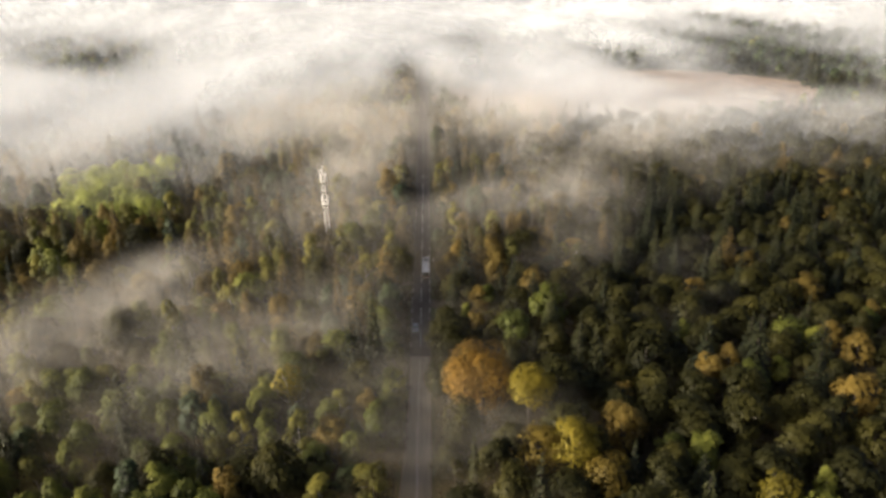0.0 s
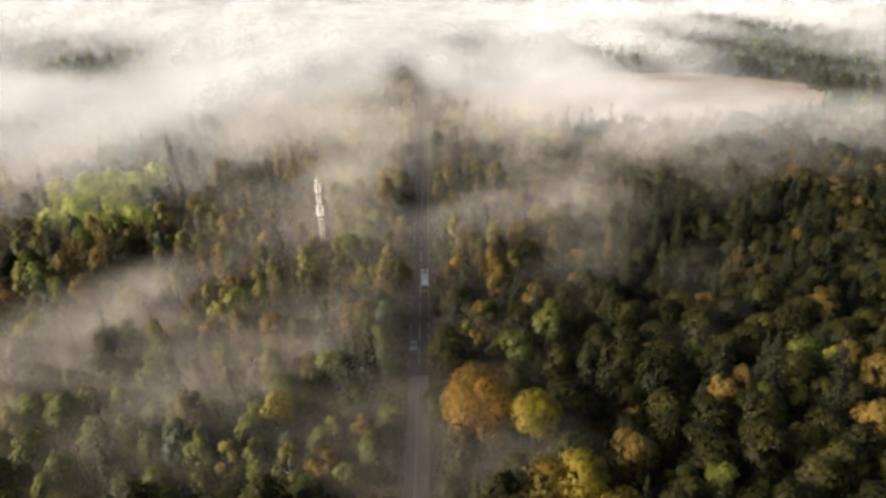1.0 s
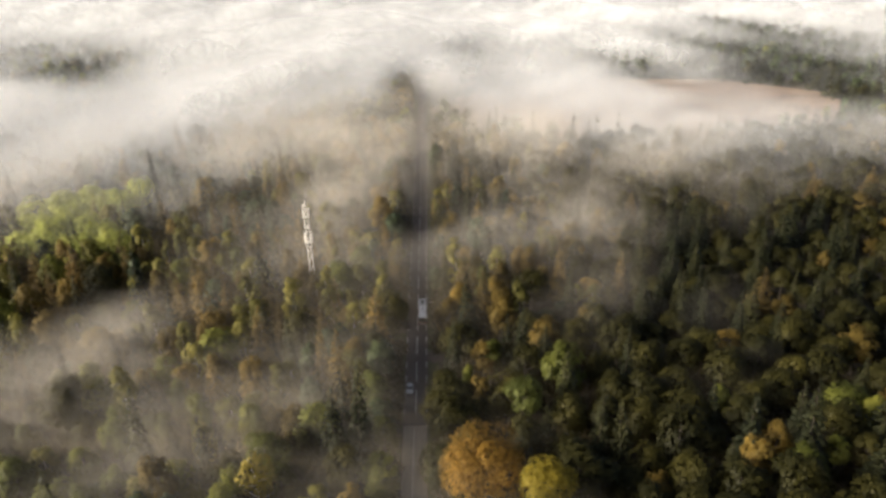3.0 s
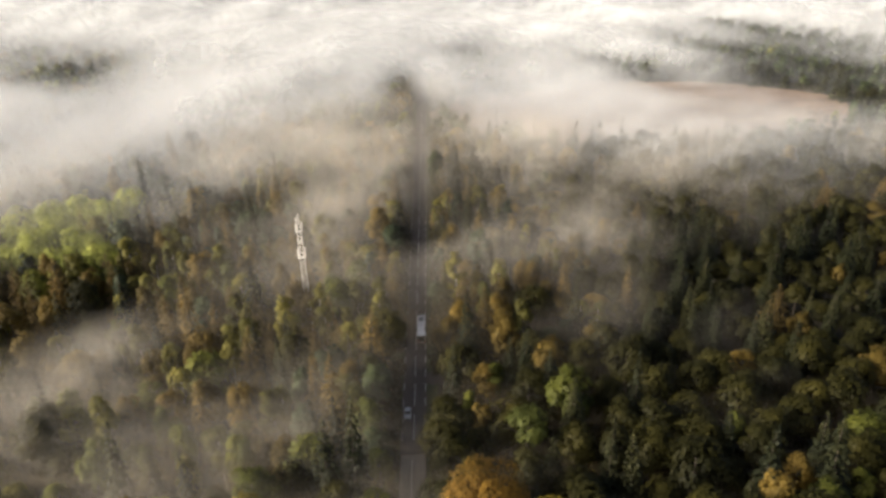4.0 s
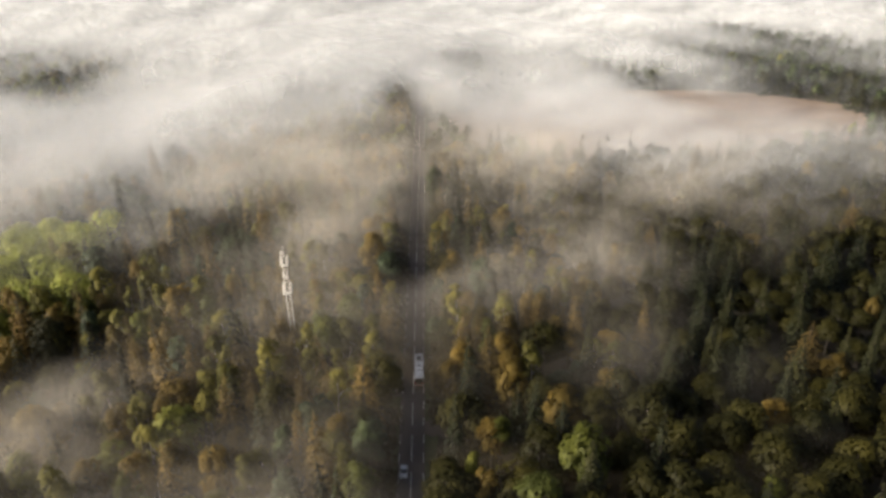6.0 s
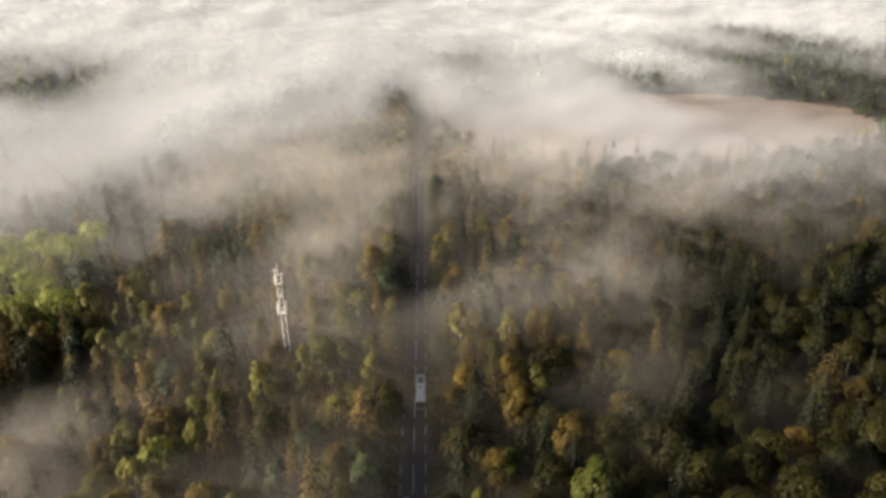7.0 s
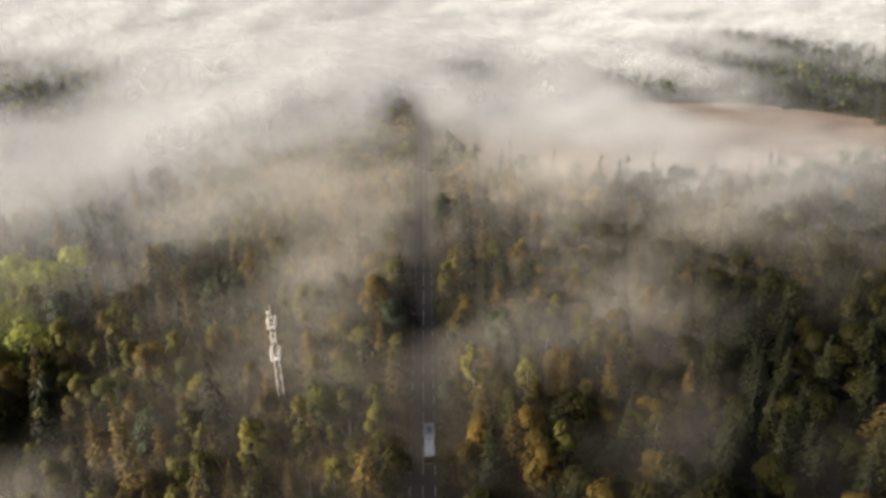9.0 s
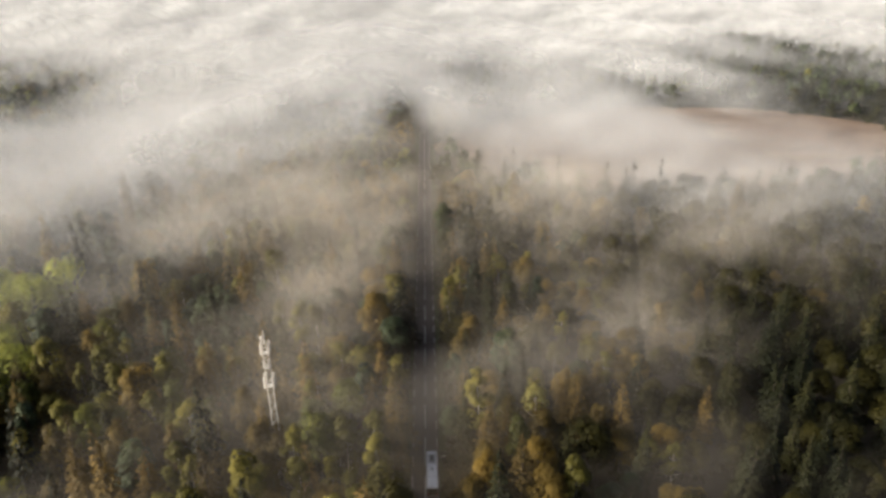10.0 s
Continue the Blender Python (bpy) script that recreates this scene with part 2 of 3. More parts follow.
tagged(part("centre_line", slab(bm, 0.076), FADED_LINE), "faded pale double centre line on the old asphalt", "road marking", kind="structure")

# sandy side tracks that meet the road
for x0, x1, y, w, n in ((3.5, 10.0, 195.5, 6.8, 3.0), (-8.0, -3.5, 212.2, 3.7, 8.0)):
    xs = np.linspace(x0, x1, 14)
    bm = bmesh.new()
    lo = [bm.verts.new((x, y - w * (0.55 + 0.4 * noise.noise(Vector((x * 0.4, n, 0)))), 0.045)) for x in xs]
    hi = [bm.verts.new((x, y + w * (0.55 + 0.4 * noise.noise(Vector((x * 0.4, n, 9)))), 0.045)) for x in xs]
    for i in range(13):
        bm.faces.new((lo[i], lo[i + 1], hi[i + 1], hi[i]))
    tagged(part("side_track", bm, SAND), "bare sandy forest track meeting the road", "track", kind="structure")

# open heath among the woods
FIELD = (150.0, 412.0, 145.0, 74.0)
bm = bmesh.new()
rim_v = []
for i in range(64):
    a = 2 * math.pi * i / 64
    r = 1 + 0.10 * noise.noise(Vector((math.cos(a) * 2, math.sin(a) * 2, 4)))
    rim_v.append(bm.verts.new((*lay(FIELD[0] + FIELD[2] * r * math.cos(a), FIELD[1] + FIELD[3] * r * math.sin(a)), 0.05)))
bm.faces.new(rim_v)
tagged(part("heath", bm, HEATH), "open brown heath field lying in the mist", "field", kind="structure")


# ---- trees ----
def leaf_quads(centre, normal, size, g, fold=0.25):
    """One bent four-cornered spray of leaves for each place, facing its normal."""
    n = len(centre)
    normal = normal / np.linalg.norm(normal, axis=1, keepdims=True)
    ref = g.normal(scale=0.5, size=(n, 3)) + [0, 0, 1.0]
    v = np.cross(normal, ref)
    v /= np.linalg.norm(v, axis=1, keepdims=True) + 1e-9
    u = np.cross(v, normal) * 1.45
    v = v * 0.72
    s = size[:, None]
    a = g.uniform(0.75, 1.25, (n, 4, 1))
    corners = np.stack([centre + u * s * a[:, 0], centre + v * s * a[:, 1] - normal * s * fold, centre - u * s * a[:, 2], centre - v * s * a[:, 3] - normal * s * fold], 1)
    return corners.reshape(-1, 3), np.arange(4 * n).reshape(-1, 4)


def ball(n, g):
    d = g.normal(size=(n, 3))
    return d / np.linalg.norm(d, axis=1, keepdims=True)


def broad_crown(g, h, r, base, n, lobes=13, leaf=0.55, pointed=0.0, gaps=0.0):
    """Places and faces of a broadleaf crown: lobes on limbs, each covered with sprays of leaves."""
    mid, half = (h + base) / 2, (h - base) / 2
    d = ball(lobes, g)
    d[:, 2] = np.linspace(-0.75, 0.95, lobes)
    d[:, :2] *= (np.sqrt(1 - 0.9 * d[:, 2] ** 2) / (np.linalg.norm(d[:, :2], axis=1) + 1e-9))[:, None]
    reach = g.uniform(0.52, 0.74, (lobes, 1))
    c = d * reach
    narrow = 1 - pointed * np.clip(c[:, 2:3], 0, 1)
    c = c * np.array([r, r, half]) * np.concatenate([narrow, narrow, np.ones_like(narrow)], 1) + [0, 0, mid]
    lr = g.uniform(0.30, 0.50, lobes) * r * (1 - 0.35 * pointed)
    pick = g.choice(lobes, n, p=lr ** 2 / (lr ** 2).sum())
    dirs = ball(n, g)
    dirs[:, 2] = np.abs(dirs[:, 2]) * np.where(g.random(n) < 0.72, 1, -0.8)
    p = c[pick] + dirs * lr[pick, None] * g.uniform(0.72, 1.06, (n, 1)) * [1, 1, 0.92]
    if gaps:
        keep = billow(p * 0.55, 3, 2) > gaps
        p, dirs = p[keep], dirs[keep]
    whole = (p - [0, 0, mid - 0.25 * half]) / np.array([r, r, half])
    nrm = 0.40 * dirs + 1.0 * whole + g.normal(scale=0.20, size=dirs.shape) + [0, 0, 0.10]
    return leaf_quads(p, nrm, leaf * g.uniform(0.6, 1.25, len(p)), g)


def needle_crown(g, h, r, base, n, tiers=11, droop=0.45, slim=0.9, leaf=0.5):
    """A conifer's crown: a ragged cone of tiers, covered with drooping sprays of needles."""
    f = 1 - np.sqrt(1 - g.random(n) * 0.998)
    a = g.uniform(0, 2 * math.pi, n)
    tier = (f * tiers + 0.22 * np.sin(3 * a + 5 * f)) % 1.0
    lop = 1 + 0.16 * np.sin(a * 2 + g.uniform(0, 6)) + 0.10 * np.sin(a * 5 + f * 9)
    rad = (r * (1 - f) ** slim * lop * (1.14 - 0.60 * tier) + 0.1) * np.where(g.random(n) < 0.75, g.uniform(0.86, 1.03, n), g.uniform(0.3, 0.9, n))
    out = np.stack([np.cos(a), np.sin(a), np.zeros(n)], 1)
    p = out * rad[:, None]
    p[:, 2] = base + (h - base) * f - droop * rad * 0.45 + g.uniform(-0.2, 0.2, n)
    long = out + [0, 0, -droop] + g.normal(scale=0.22, size=(n, 3))
    long /= np.linalg.norm(long, axis=1, keepdims=True)
    side = np.cross(long, out * 0.3 + [0, 0, 1.0] + g.normal(scale=0.25, size=(n, 3)))
    side /= np.linalg.norm(side, axis=1, keepdims=True) + 1e-9
    s = (leaf * (0.45 + 0.75 * (1 - f)) * g.uniform(0.7, 1.25, n))[:, None]
    low = np.array([0, 0, -0.25]) * s
    v = np.stack([p - long * s * 1.1, p + side * s * 0.80 + low, p + long * s * 1.25, p - side * s * 0.80 + low], 1).reshape(-1, 3)
    q = np.arange(4 * n).reshape(-1, 4)
    tip = np.array([(0.16, 0, h - 1.6), (-0.08, 0.14, h - 1.6), (-0.08, -0.14, h - 1.6), (0, 0, h + 0.2)])
    return np.concatenate([v, tip]), np.concatenate([q, [[4 * n, 4 * n + 1, 4 * n + 2, 4 * n + 3]]])


def trunk_bm(g, h, base, r, spread, limbs=6, conifer=False):
    bm = bmesh.new()
    lean = g.uniform(-0.3, 0.3, 2)
    top = Vector((lean[0], lean[1], h * (0.90 if conifer else 0.72)))
    mid = Vector((lean[0] * 0.3, lean[1] * 0.3, base))
    rod((0, 0, -0.2), (0, 0, 0.6), r * 1.45, r * 1.05, 6, bm)
    rod((0, 0, 0.55), mid, r * 1.05, r * 0.78, 6, bm)
    rod(mid, top, r * 0.78, r * (0.12 if conifer else 0.30), 5, bm)
    for i in range(limbs):
        a = i * 2.4 + g.uniform(0, 0.6)
        z = base + (h - base) * (0.05 + 0.5 * i / max(1, limbs))
        start = mid.lerp(top, min(1.0, max(0.0, (z - base) / max(0.1, top.z - base))))
        L = spread * g.uniform(0.5, 0.8)
        end = start + Vector((math.cos(a) * L, math.sin(a) * L, (-0.1 if conifer else 0.65) * L))
        rod(start, end, r * 0.34, r * 0.08, 3, bm)
    return bm


# kind: variants, height, crown radius, height of the crown's foot, trunk radius, sprays
KINDS = {
    "oak": (5, 17, 5.2, 3.2, 0.34, 1700),
    "beech": (4, 17.5, 4.4, 2.6, 0.28, 1500),
    "birch": (4, 18, 3.6, 2.6, 0.14, 1250),
    "ash": (4, 17, 4.2, 2.6, 0.24, 1450),
    "spruce": (4, 21, 3.7, 0.8, 0.22, 900),
    "larch": (4, 18.5, 3.8, 2.0, 0.24, 900),
    "pine": (4, 17, 4.0, 4.0, 0.26, 1050),
}
LABELS = {
    "oak": ("broad oak with dull olive-brown autumn leaves", "oak tree"),
    "beech": ("beech with copper-brown autumn leaves in the mist", "beech tree"),
    "birch": ("slender birch with pale trunk and thin yellow-brown leaves", "birch tree"),
    "ash": ("green-leaved ash turning yellow in the mixed wood", "ash tree"),
    "spruce": ("tall dark green spruce with drooping boughs", "spruce tree"),
    "larch": ("larch with golden-brown autumn needles", "larch tree"),
    "pine": ("scots pine with flat grey-green needle crown", "pine tree"),
}


def crown_arrays(kind, g, h, r, base, n, scale=1.0):
    if kind == "spruce":
        return needle_crown(g, h, r, base, n, 7, 0.48, 0.95, 0.46 * scale)
    if kind == "larch":
        return needle_crown(g, h, r, base, n, 9, 0.25, 0.8, 0.42 * scale)
    if kind == "pine":
        return broad_crown(g, h, r, base, n, 18, 0.36 * scale, 0.4, 0.2)
    if kind == "birch":
        return broad_crown(g, h, r, base, n, 22, 0.31 * scale, 0.55, 0.12)
    return broad_crown(g, h, r, base, n, 26, 0.35 * scale, 0.42, 0.30 if n > 3000 else 0.12)


def tree(kind, g, h, r, base, tr, n, leaf, scale=1.0, name=None):
    """One tree standing at the origin: an Empty over its trunk and crown."""
    top = new(name or kind + "_tree")
    part("trunk", trunk_bm(g, h, base, tr, r, 4 if kind in ("spruce", "larch") else 7, kind in ("spruce", "larch")), BIRCH_BARK if kind == "birch" else BARK, top)
    V, Q = crown_arrays(kind, g, h, r, base, n, scale)
    shared("crown", mesh_of("crown", V, Q, leaf), top)
    return top


originals = {}
for kind, (count, h, r, base, tr, n) in KINDS.items():
    for v in range(count):
        g = np.random.default_rng(100 * list(KINDS).index(kind) + v)
        f = g.uniform(0.9, 1.12)
        ob = tree(kind, g, h * f, r * g.uniform(0.9, 1.15), base * g.uniform(0.8, 1.1), tr, n, LEAF[kind])
        tagged(ob, *LABELS[kind], group=kind + " trees of the wood")
        originals.setdefault(kind, []).append([ob, False])

taken = []          # places and reach of all trees that stand
counts = {}


def plant(kind, x, y, size=1.0, tall=1.0, variant=None):
    """Stands a tree of that kind at a place."""
    g = rng
    i = int(g.integers(len(originals[kind]))) if variant is None else variant
    spot = originals[kind][i]
    turn = float(g.uniform(0, 360))
    m = pose(*lay(x, y), 0, g.uniform(-2, 2), g.uniform(-2, 2), turn)
    if not spot[1]:
        ob, spot[1] = spot[0], True
        ob.matrix_basis = m
    else:
        ob = copy_thing(spot[0], m)
    ob.scale = (size, size, tall * tall_at(x))
    taken.append((x, y, KINDS[kind][2] * size))
    counts[kind] = counts.get(kind, 0) + 1
    return ob


# single trees that stand out, each of its own shape
def special(kind, name, seed, x, y, h, r, base, n, leaf, label, category, scale=1.0):
    g = np.random.default_rng(seed)
    f = tall_at(x) * 0.9
    ob = tree(kind, g, h * f, r, base * f, 0.03 * r + 0.25, n, LEAF[leaf], scale, name)
    ob.matrix_basis = pose(*lay(x, y), 0)
    taken.append((x, y, 0.72 * r))
    return tagged(ob, label, category)


special("oak", "oak_tree", 31, 15.6, 104.5, 26.0, 10.8, 7, 9500, "orange_oak", "large roadside oak in bright orange autumn leaf", "oak tree", 0.68)
special("oak", "maple_tree", 32, 27.2, 97.0, 26.0, 7.2, 12.5, 4800, "yellow_maple", "round maple in bright yellow autumn leaf", "maple tree", 0.68)
special("oak", "maple_tree", 33, 34.5, 81.5, 25.0, 6.6, 12, 4000, "yellow_maple", "yellow-green maple standing beside a brown oak", "maple tree", 0.68)
special("oak", "maple_tree", 34, 27.0, 125.0, 23.0, 5.6, 10, 1500, "bright_ash", "bright green maple amid dark woods", "maple tree", 1.0)
special("oak", "maple_tree", 35, 77.0, 70.5, 20.0, 5.5, 9, 1300, "yellow_maple", "yellow-brown maple at the dark wood's edge", "maple tree", 0.95)
g = np.random.default_rng(5)
for i in range(26):
    x, y = -118 - 1.7 * i + g.uniform(-4, 4), (210, 224, 238, 250)[i % 4] + g.uniform(-4, 4)
    r = float(g.uniform(7.0, 9.8))
    special("ash", "lime_tree", 50 + i, x, y, float(g.uniform(18, 23)), r, 3, int(15 * r * r), "lime_tree", "large pale green lime tree glowing in the mist" if r > 8.6 else "pale green lime tree fading into the mist", "lime tree", 1.2)
special("oak", "oak_tree", 36, 27.5, 82.5, 22.0, 6.5, 8, 1700, "brown_oak", "oak in golden-brown autumn leaf below the maples", "oak tree", 1.0)
special("oak", "oak_tree", 37, 41.0, 76.0, 21.0, 6.0, 8, 1500, "brown_oak", "oak in golden-brown autumn leaf below the maples", "oak tree", 1.0)
special("birch", "birch_tree", 41, -34.5, 104.5, 21.5, 5.2, 8, 900, "yellow_birch", "airy birch in warm yellow autumn leaf", "birch tree", 1.0)
special("birch", "birch_tree", 39, 27.5, 191.0, 21.5, 3.9, 7, 620, "pale_birch", "pale yellow-green birch catching the light", "birch tree", 1.0)
special("oak", "oak_tree", 40, -12.5, 426.0, 22.5, 6.2, 4, 900, "oak", "dark lone oak rising from the mist by the road", "oak tree", 1.2)

for x, y, s in ((59, 150, 1.25), (76, 145, 1.3), (52, 131, 1.2), (83, 136, 1.2), (96, 131, 1.15), (47, 153, 1.1), (61, 153, 1.0), (83, 148, 1.2), (47, 68, 1.1), (-12, 150, 1.0)):
    plant("oak", x, y, s, 1.05)
for x, y, s in ((-34.5, 180.5, 0.85), (-39.0, 180.0, 0.85), (26, 167, 1.0), (19, 146, 0.9), (-72, 137, 0.95), (-30, 122, 0.9), (-59, 201, 0.8), (-60, 199, 0.9), (-62, 155, 0.8), (-70, 150, 1.0), (26, 163, 1.0), (13, 176, 0.7), (-14, 100, 1.0)):
    plant("beech", x, y, s)
for x, y, s in ((-11, 175, 1.1), (-19, 180, 1.1), (-81, 201, 1.2), (-36, 134, 1.1), (-20, 160, 1.0)):
    plant("birch", x, y, s)
for x, y, s in ((14, 136, 0.7), (-40, 122, 0.75), (-54, 125, 0.8), (-36, 91, 0.9), (-23, 96, 1.1), (-62, 96, 0.8), (-80, 86, 0.9), (-98, 99, 1.1), (-48, 74, 1.0), (-38, 121, 0.6), (-40, 104, 0.8), (90, 75, 0.7), (21, 147, 0.9), (21, 182, 0.7)):
    plant("ash", x, y, s)
for x, y, s in ((73, 172, 1.0), (92, 196, 1.05), (92, 169, 1.05), (110, 156, 1.0), (128, 201, 1.2), (-24, 128, 1.0), (-45, 156, 0.95), (19, 230, 1.0), (34, 236, 1.15), (49, 174, 1.0), (72, 169, 1.15), (117, 184, 1.2), (148, 217, 1.3), (154, 201, 1.3), (140, 226, 1.15), (132, 214, 1.1)):
    plant("spruce", x, y, s, 1.0 + 0.25 * (s - 0.9))
for x, y, s in ((38, 192, 1.0), (-26, 173, 0.8), (-29, 161, 0.75), (-46, 154, 1.3), (-71, 187, 0.95), (-73, 175, 0.8), (-81, 179, 0.95), (46, 200, 1.1), (50, 190, 1.0), (18, 213, 1.1), (71, 221, 1.0), (90, 239, 1.25), (71, 190, 0.8), (36, 194, 1.1), (-52, 133, 1.0)):
    plant("larch", x, y, s)
for x, y, s in ((-23, 154, 1.25), (-26, 153, 1.2), (-62, 78, 1.1)):
    plant("pine", x, y, s)


def in_field(x, y, grow=1.0):
    return ((x - FIELD[0]) / FIELD[2]) ** 2 + ((y - FIELD[1]) / FIELD[3]) ** 2 < grow


def on_road(x, y):
    return (-8.7 if y < 95 else -7.8) < x < 6.8 or (3 < x < 11 and abs(y - 157) < 5) or (-9.5 < x < 0 and abs(y - 171) < 4.0) or (3 < x < 9.5 and abs(y - 180) < 6)


def which(x, y, u):
    """The kind of tree that grows at a place, for a chance u."""
    if x > 0:
        if y < 165 - 0.10 * x:
            mixes = (("oak", 0.86), ("beech", 0.89), ("ash", 0.92), ("spruce", 1.0))
        elif y > 335:
            mixes = (("spruce", 0.66), ("pine", 0.92), ("ash", 0.96), ("oak", 1.0))
        elif x > 62:
            mixes = (("spruce", 0.56), ("oak", 0.93), ("beech", 0.96), ("larch", 1.0))
        else:
            mixes = (("beech", 0.24), ("larch", 0.38), ("spruce", 0.66), ("oak", 0.84), ("birch", 0.95), ("pine", 1.0))
    elif y < 135:
        mixes = (("ash", 0.46), ("oak", 0.60), ("birch", 0.74), ("pine", 0.84), ("beech", 0.92), ("spruce", 1.0))
    elif y < 215:
        mixes = (("beech", 0.25), ("birch", 0.52), ("oak", 0.61), ("larch", 0.73), ("pine", 0.82), ("ash", 0.94), ("spruce", 1.0))
    elif y > 360:
        mixes = (("ash", 0.26), ("spruce", 0.54), ("pine", 0.80), ("oak", 0.90), ("beech", 1.0))
    else:
        mixes = (("oak", 0.10), ("pine", 0.34), ("spruce", 0.50), ("beech", 0.66), ("birch", 0.82), ("ash", 0.90), ("larch", 1.0))
    return next(k for k, top in mixes if u <= top)


def half_width(y):
    return 62 + 0.80 * max(0, y - 20)


rest = []           # the trees past those that are things of their own
step = 5.6
near = [(x + dx, y + dy) for dx, dy in ((0, 0), (2.8, 2.8), (2.8, 0), (0, 2.8)) for y in np.arange(52, 330, step) for x in np.arange(-300, 300, step)]
order = sorted(near, key=lambda p: 8 * ((p[1] + 0.22 * abs(p[0])) // 8))
cell = {}
for a, b, c in taken:
    cell.setdefault((int(a // 14), int(b // 14)), []).append((a, b, c))
for gx, gy in order:
    x, y = gx + rng.uniform(-2.3, 2.3), gy + rng.uniform(-2.3, 2.3)
    if abs(x) > half_width(y) or on_road(x, y) or (abs(x + 36.4) < 3.2 and abs(y - 186) < 4):
        continue
    kind = which(x, y, rng.random())
    size = float(rng.uniform(0.80, 1.50))
    if kind == "oak" and x > 20 and y < 165 - 0.1 * x:
        size *= 1.15
    r = KINDS[kind][2] * size
    i, j = int(x // 14), int(y // 14)
    around = [q for di in (-1, 0, 1) for dj in (-1, 0, 1) for q in cell.get((i + di, j + dj), ())]
    apart = 0.60
    if x > 30 and y > 150:
        apart = 0.90 if kind in ("spruce", "larch") else 0.62
        if kind not in ("spruce", "larch"):
            size, r = size * 0.85, r * 0.85
    if any((x - a) ** 2 + (y - b) ** 2 < (apart * (r + c)) ** 2 for a, b, c in around):
        continue
    cell.setdefault((i, j), []).append((x, y, r))
    if counts.get(kind, 0) < (215 if kind in ("spruce", "oak") else 165):
        tall = float(rng.uniform(0.74, 1.12)) * (0.75 + 0.25 * size)
        if kind in ("spruce", "larch"):
            tall = float(rng.uniform(0.85, 1.25)) * (0.7 + 0.3 * size)
        elif x > 40 and y > 160:
            tall *= 0.76
        plant(kind, x, y, size, tall)
    else:
        rest.append((kind, x, y, size))
step = 9.5
for y0 in np.arange(330, 700, step):
    for x0 in np.arange(-560, 620, step):
        x, y = x0 + rng.uniform(-3.5, 3.5), y0 + rng.uniform(-3.5, 3.5)
        if abs(x) > half_width(y) * 1.02 or on_road(x, y) or in_field(x, y, 0.97):
            continue
        rest.append((which(x, y, rng.random()), x, y, float(rng.uniform(1.05, 1.6)) * (0.7 if in_field(x, y + 25, 1.15) else 1.0)))


for y0 in np.arange(-120, 54, 8.0):
    for x0 in np.arange(-150, 150, 8.6):
        x, y = x0 + rng.uniform(-4.2, 4.2), y0 + rng.uniform(-4.2, 4.2)
        if not on_road(x, y) and y < 50:
            rest.append((which(x, y, rng.random()), x, y, float(rng.uniform(0.9, 1.25))))


def woodland(kinds, name, leaf, label):
    """All remaining trees of some kinds as one wood: their crowns, and their trunks under them."""
    V, Q, TV, TQ, at, tat = [], [], [], [], 0, 0
    hexa = np.array([(math.cos(a), math.sin(a)) for a in np.arange(5) * 2 * math.pi / 5])
    for kind, x, y, size in rest:
        if kind not in kinds:
            continue
        count, h, r, base, tr, n = KINDS[kind]
        g = rng
        far = y > 330
        v, q = crown_arrays(kind, g, h, r, base, int(n * (0.08 if far else 0.24)), 2.9 if far else 1.95)
        tall = (0.7 + 0.3 * size) * g.uniform(0.72, 0.98) if not far else g.uniform(0.75, 1.05)
        tall = tall * tall_at(x)
        v = v * [size, size, tall] + [*lay(x, y), 0]
        V.append(v)
        Q.append(q + at)
        at += len(v)
        top = np.concatenate([np.c_[hexa * tr * 1.2, np.full(5, -0.1)], np.c_[hexa * tr * 0.4, np.full(5, h * 0.7 * tall)]]) + [*lay(x, y), 0]
        TV.append(top)
        TQ.append(np.array([(i, (i + 1) % 5, 5 + (i + 1) % 5, 5 + i) for i in range(5)]) + tat)
        tat += 10
    if not V:
        return
    ob = new(name, mesh_of(name, np.concatenate(V), np.concatenate(Q), leaf))
    tagged(ob, label, "woodland", kind="stuff")
    shared("trunks", mesh_of("trunks", np.concatenate(TV), np.concatenate(TQ), BARK), ob)


woodland(("oak",), "oak_wood", LEAF["oak"], "distant oak wood with olive-brown crowns in mist")
woodland(("beech",), "beech_wood", LEAF["beech"], "distant beech wood with copper crowns in mist")
woodland(("birch",), "birch_wood", LEAF["birch"], "distant birch wood with thin yellow-brown crowns")
woodland(("ash",), "ash_wood", LEAF["ash"], "distant ash wood with green crowns")
woodland(("spruce",), "spruce_wood", LEAF["spruce"], "distant dark spruce wood half sunk in mist")
woodland(("larch",), "larch_wood", LEAF["larch"], "distant golden larch wood in mist")
woodland(("pine",), "pine_wood", LEAF["pine"], "distant pine wood in mist")

# undergrowth between the trunks
g = np.random.default_rng(77)
n = 5400
uy = g.uniform(60, 270, n)
ux = g.uniform(-1, 1, n) * (60 + 0.8 * (uy - 20))
ux[4500:] = np.where(g.random(900) < 0.5, g.uniform(-9.0, -5.2, 900), g.uniform(4.9, 8.0, 900))
keep = ~((ux > np.where(uy < 95, -8.0, -5.4)) & (ux < 4.9)) & ~((np.abs(uy - 157) < 6) & (ux > 0) & (ux < 11)) & ~((np.abs(uy - 171) < 4) & (ux < 0) & (ux > -9))
ux, uy = ux[keep], uy[keep]
n = len(ux)
size = g.uniform(0.9, 2.2, n)
d = ball(n * 12, g)
d[:, 2] = np.abs(d[:, 2])
p = np.repeat(np.stack([*lay(ux, uy), np.zeros(n)], 1), 12, 0) + d * np.repeat(size, 12)[:, None] * [1, 1, 1.3]
v, q = leaf_quads(p, d + g.normal(scale=0.5, size=d.shape), np.repeat(size, 12) * g.uniform(0.3, 0.5, n * 12), g)
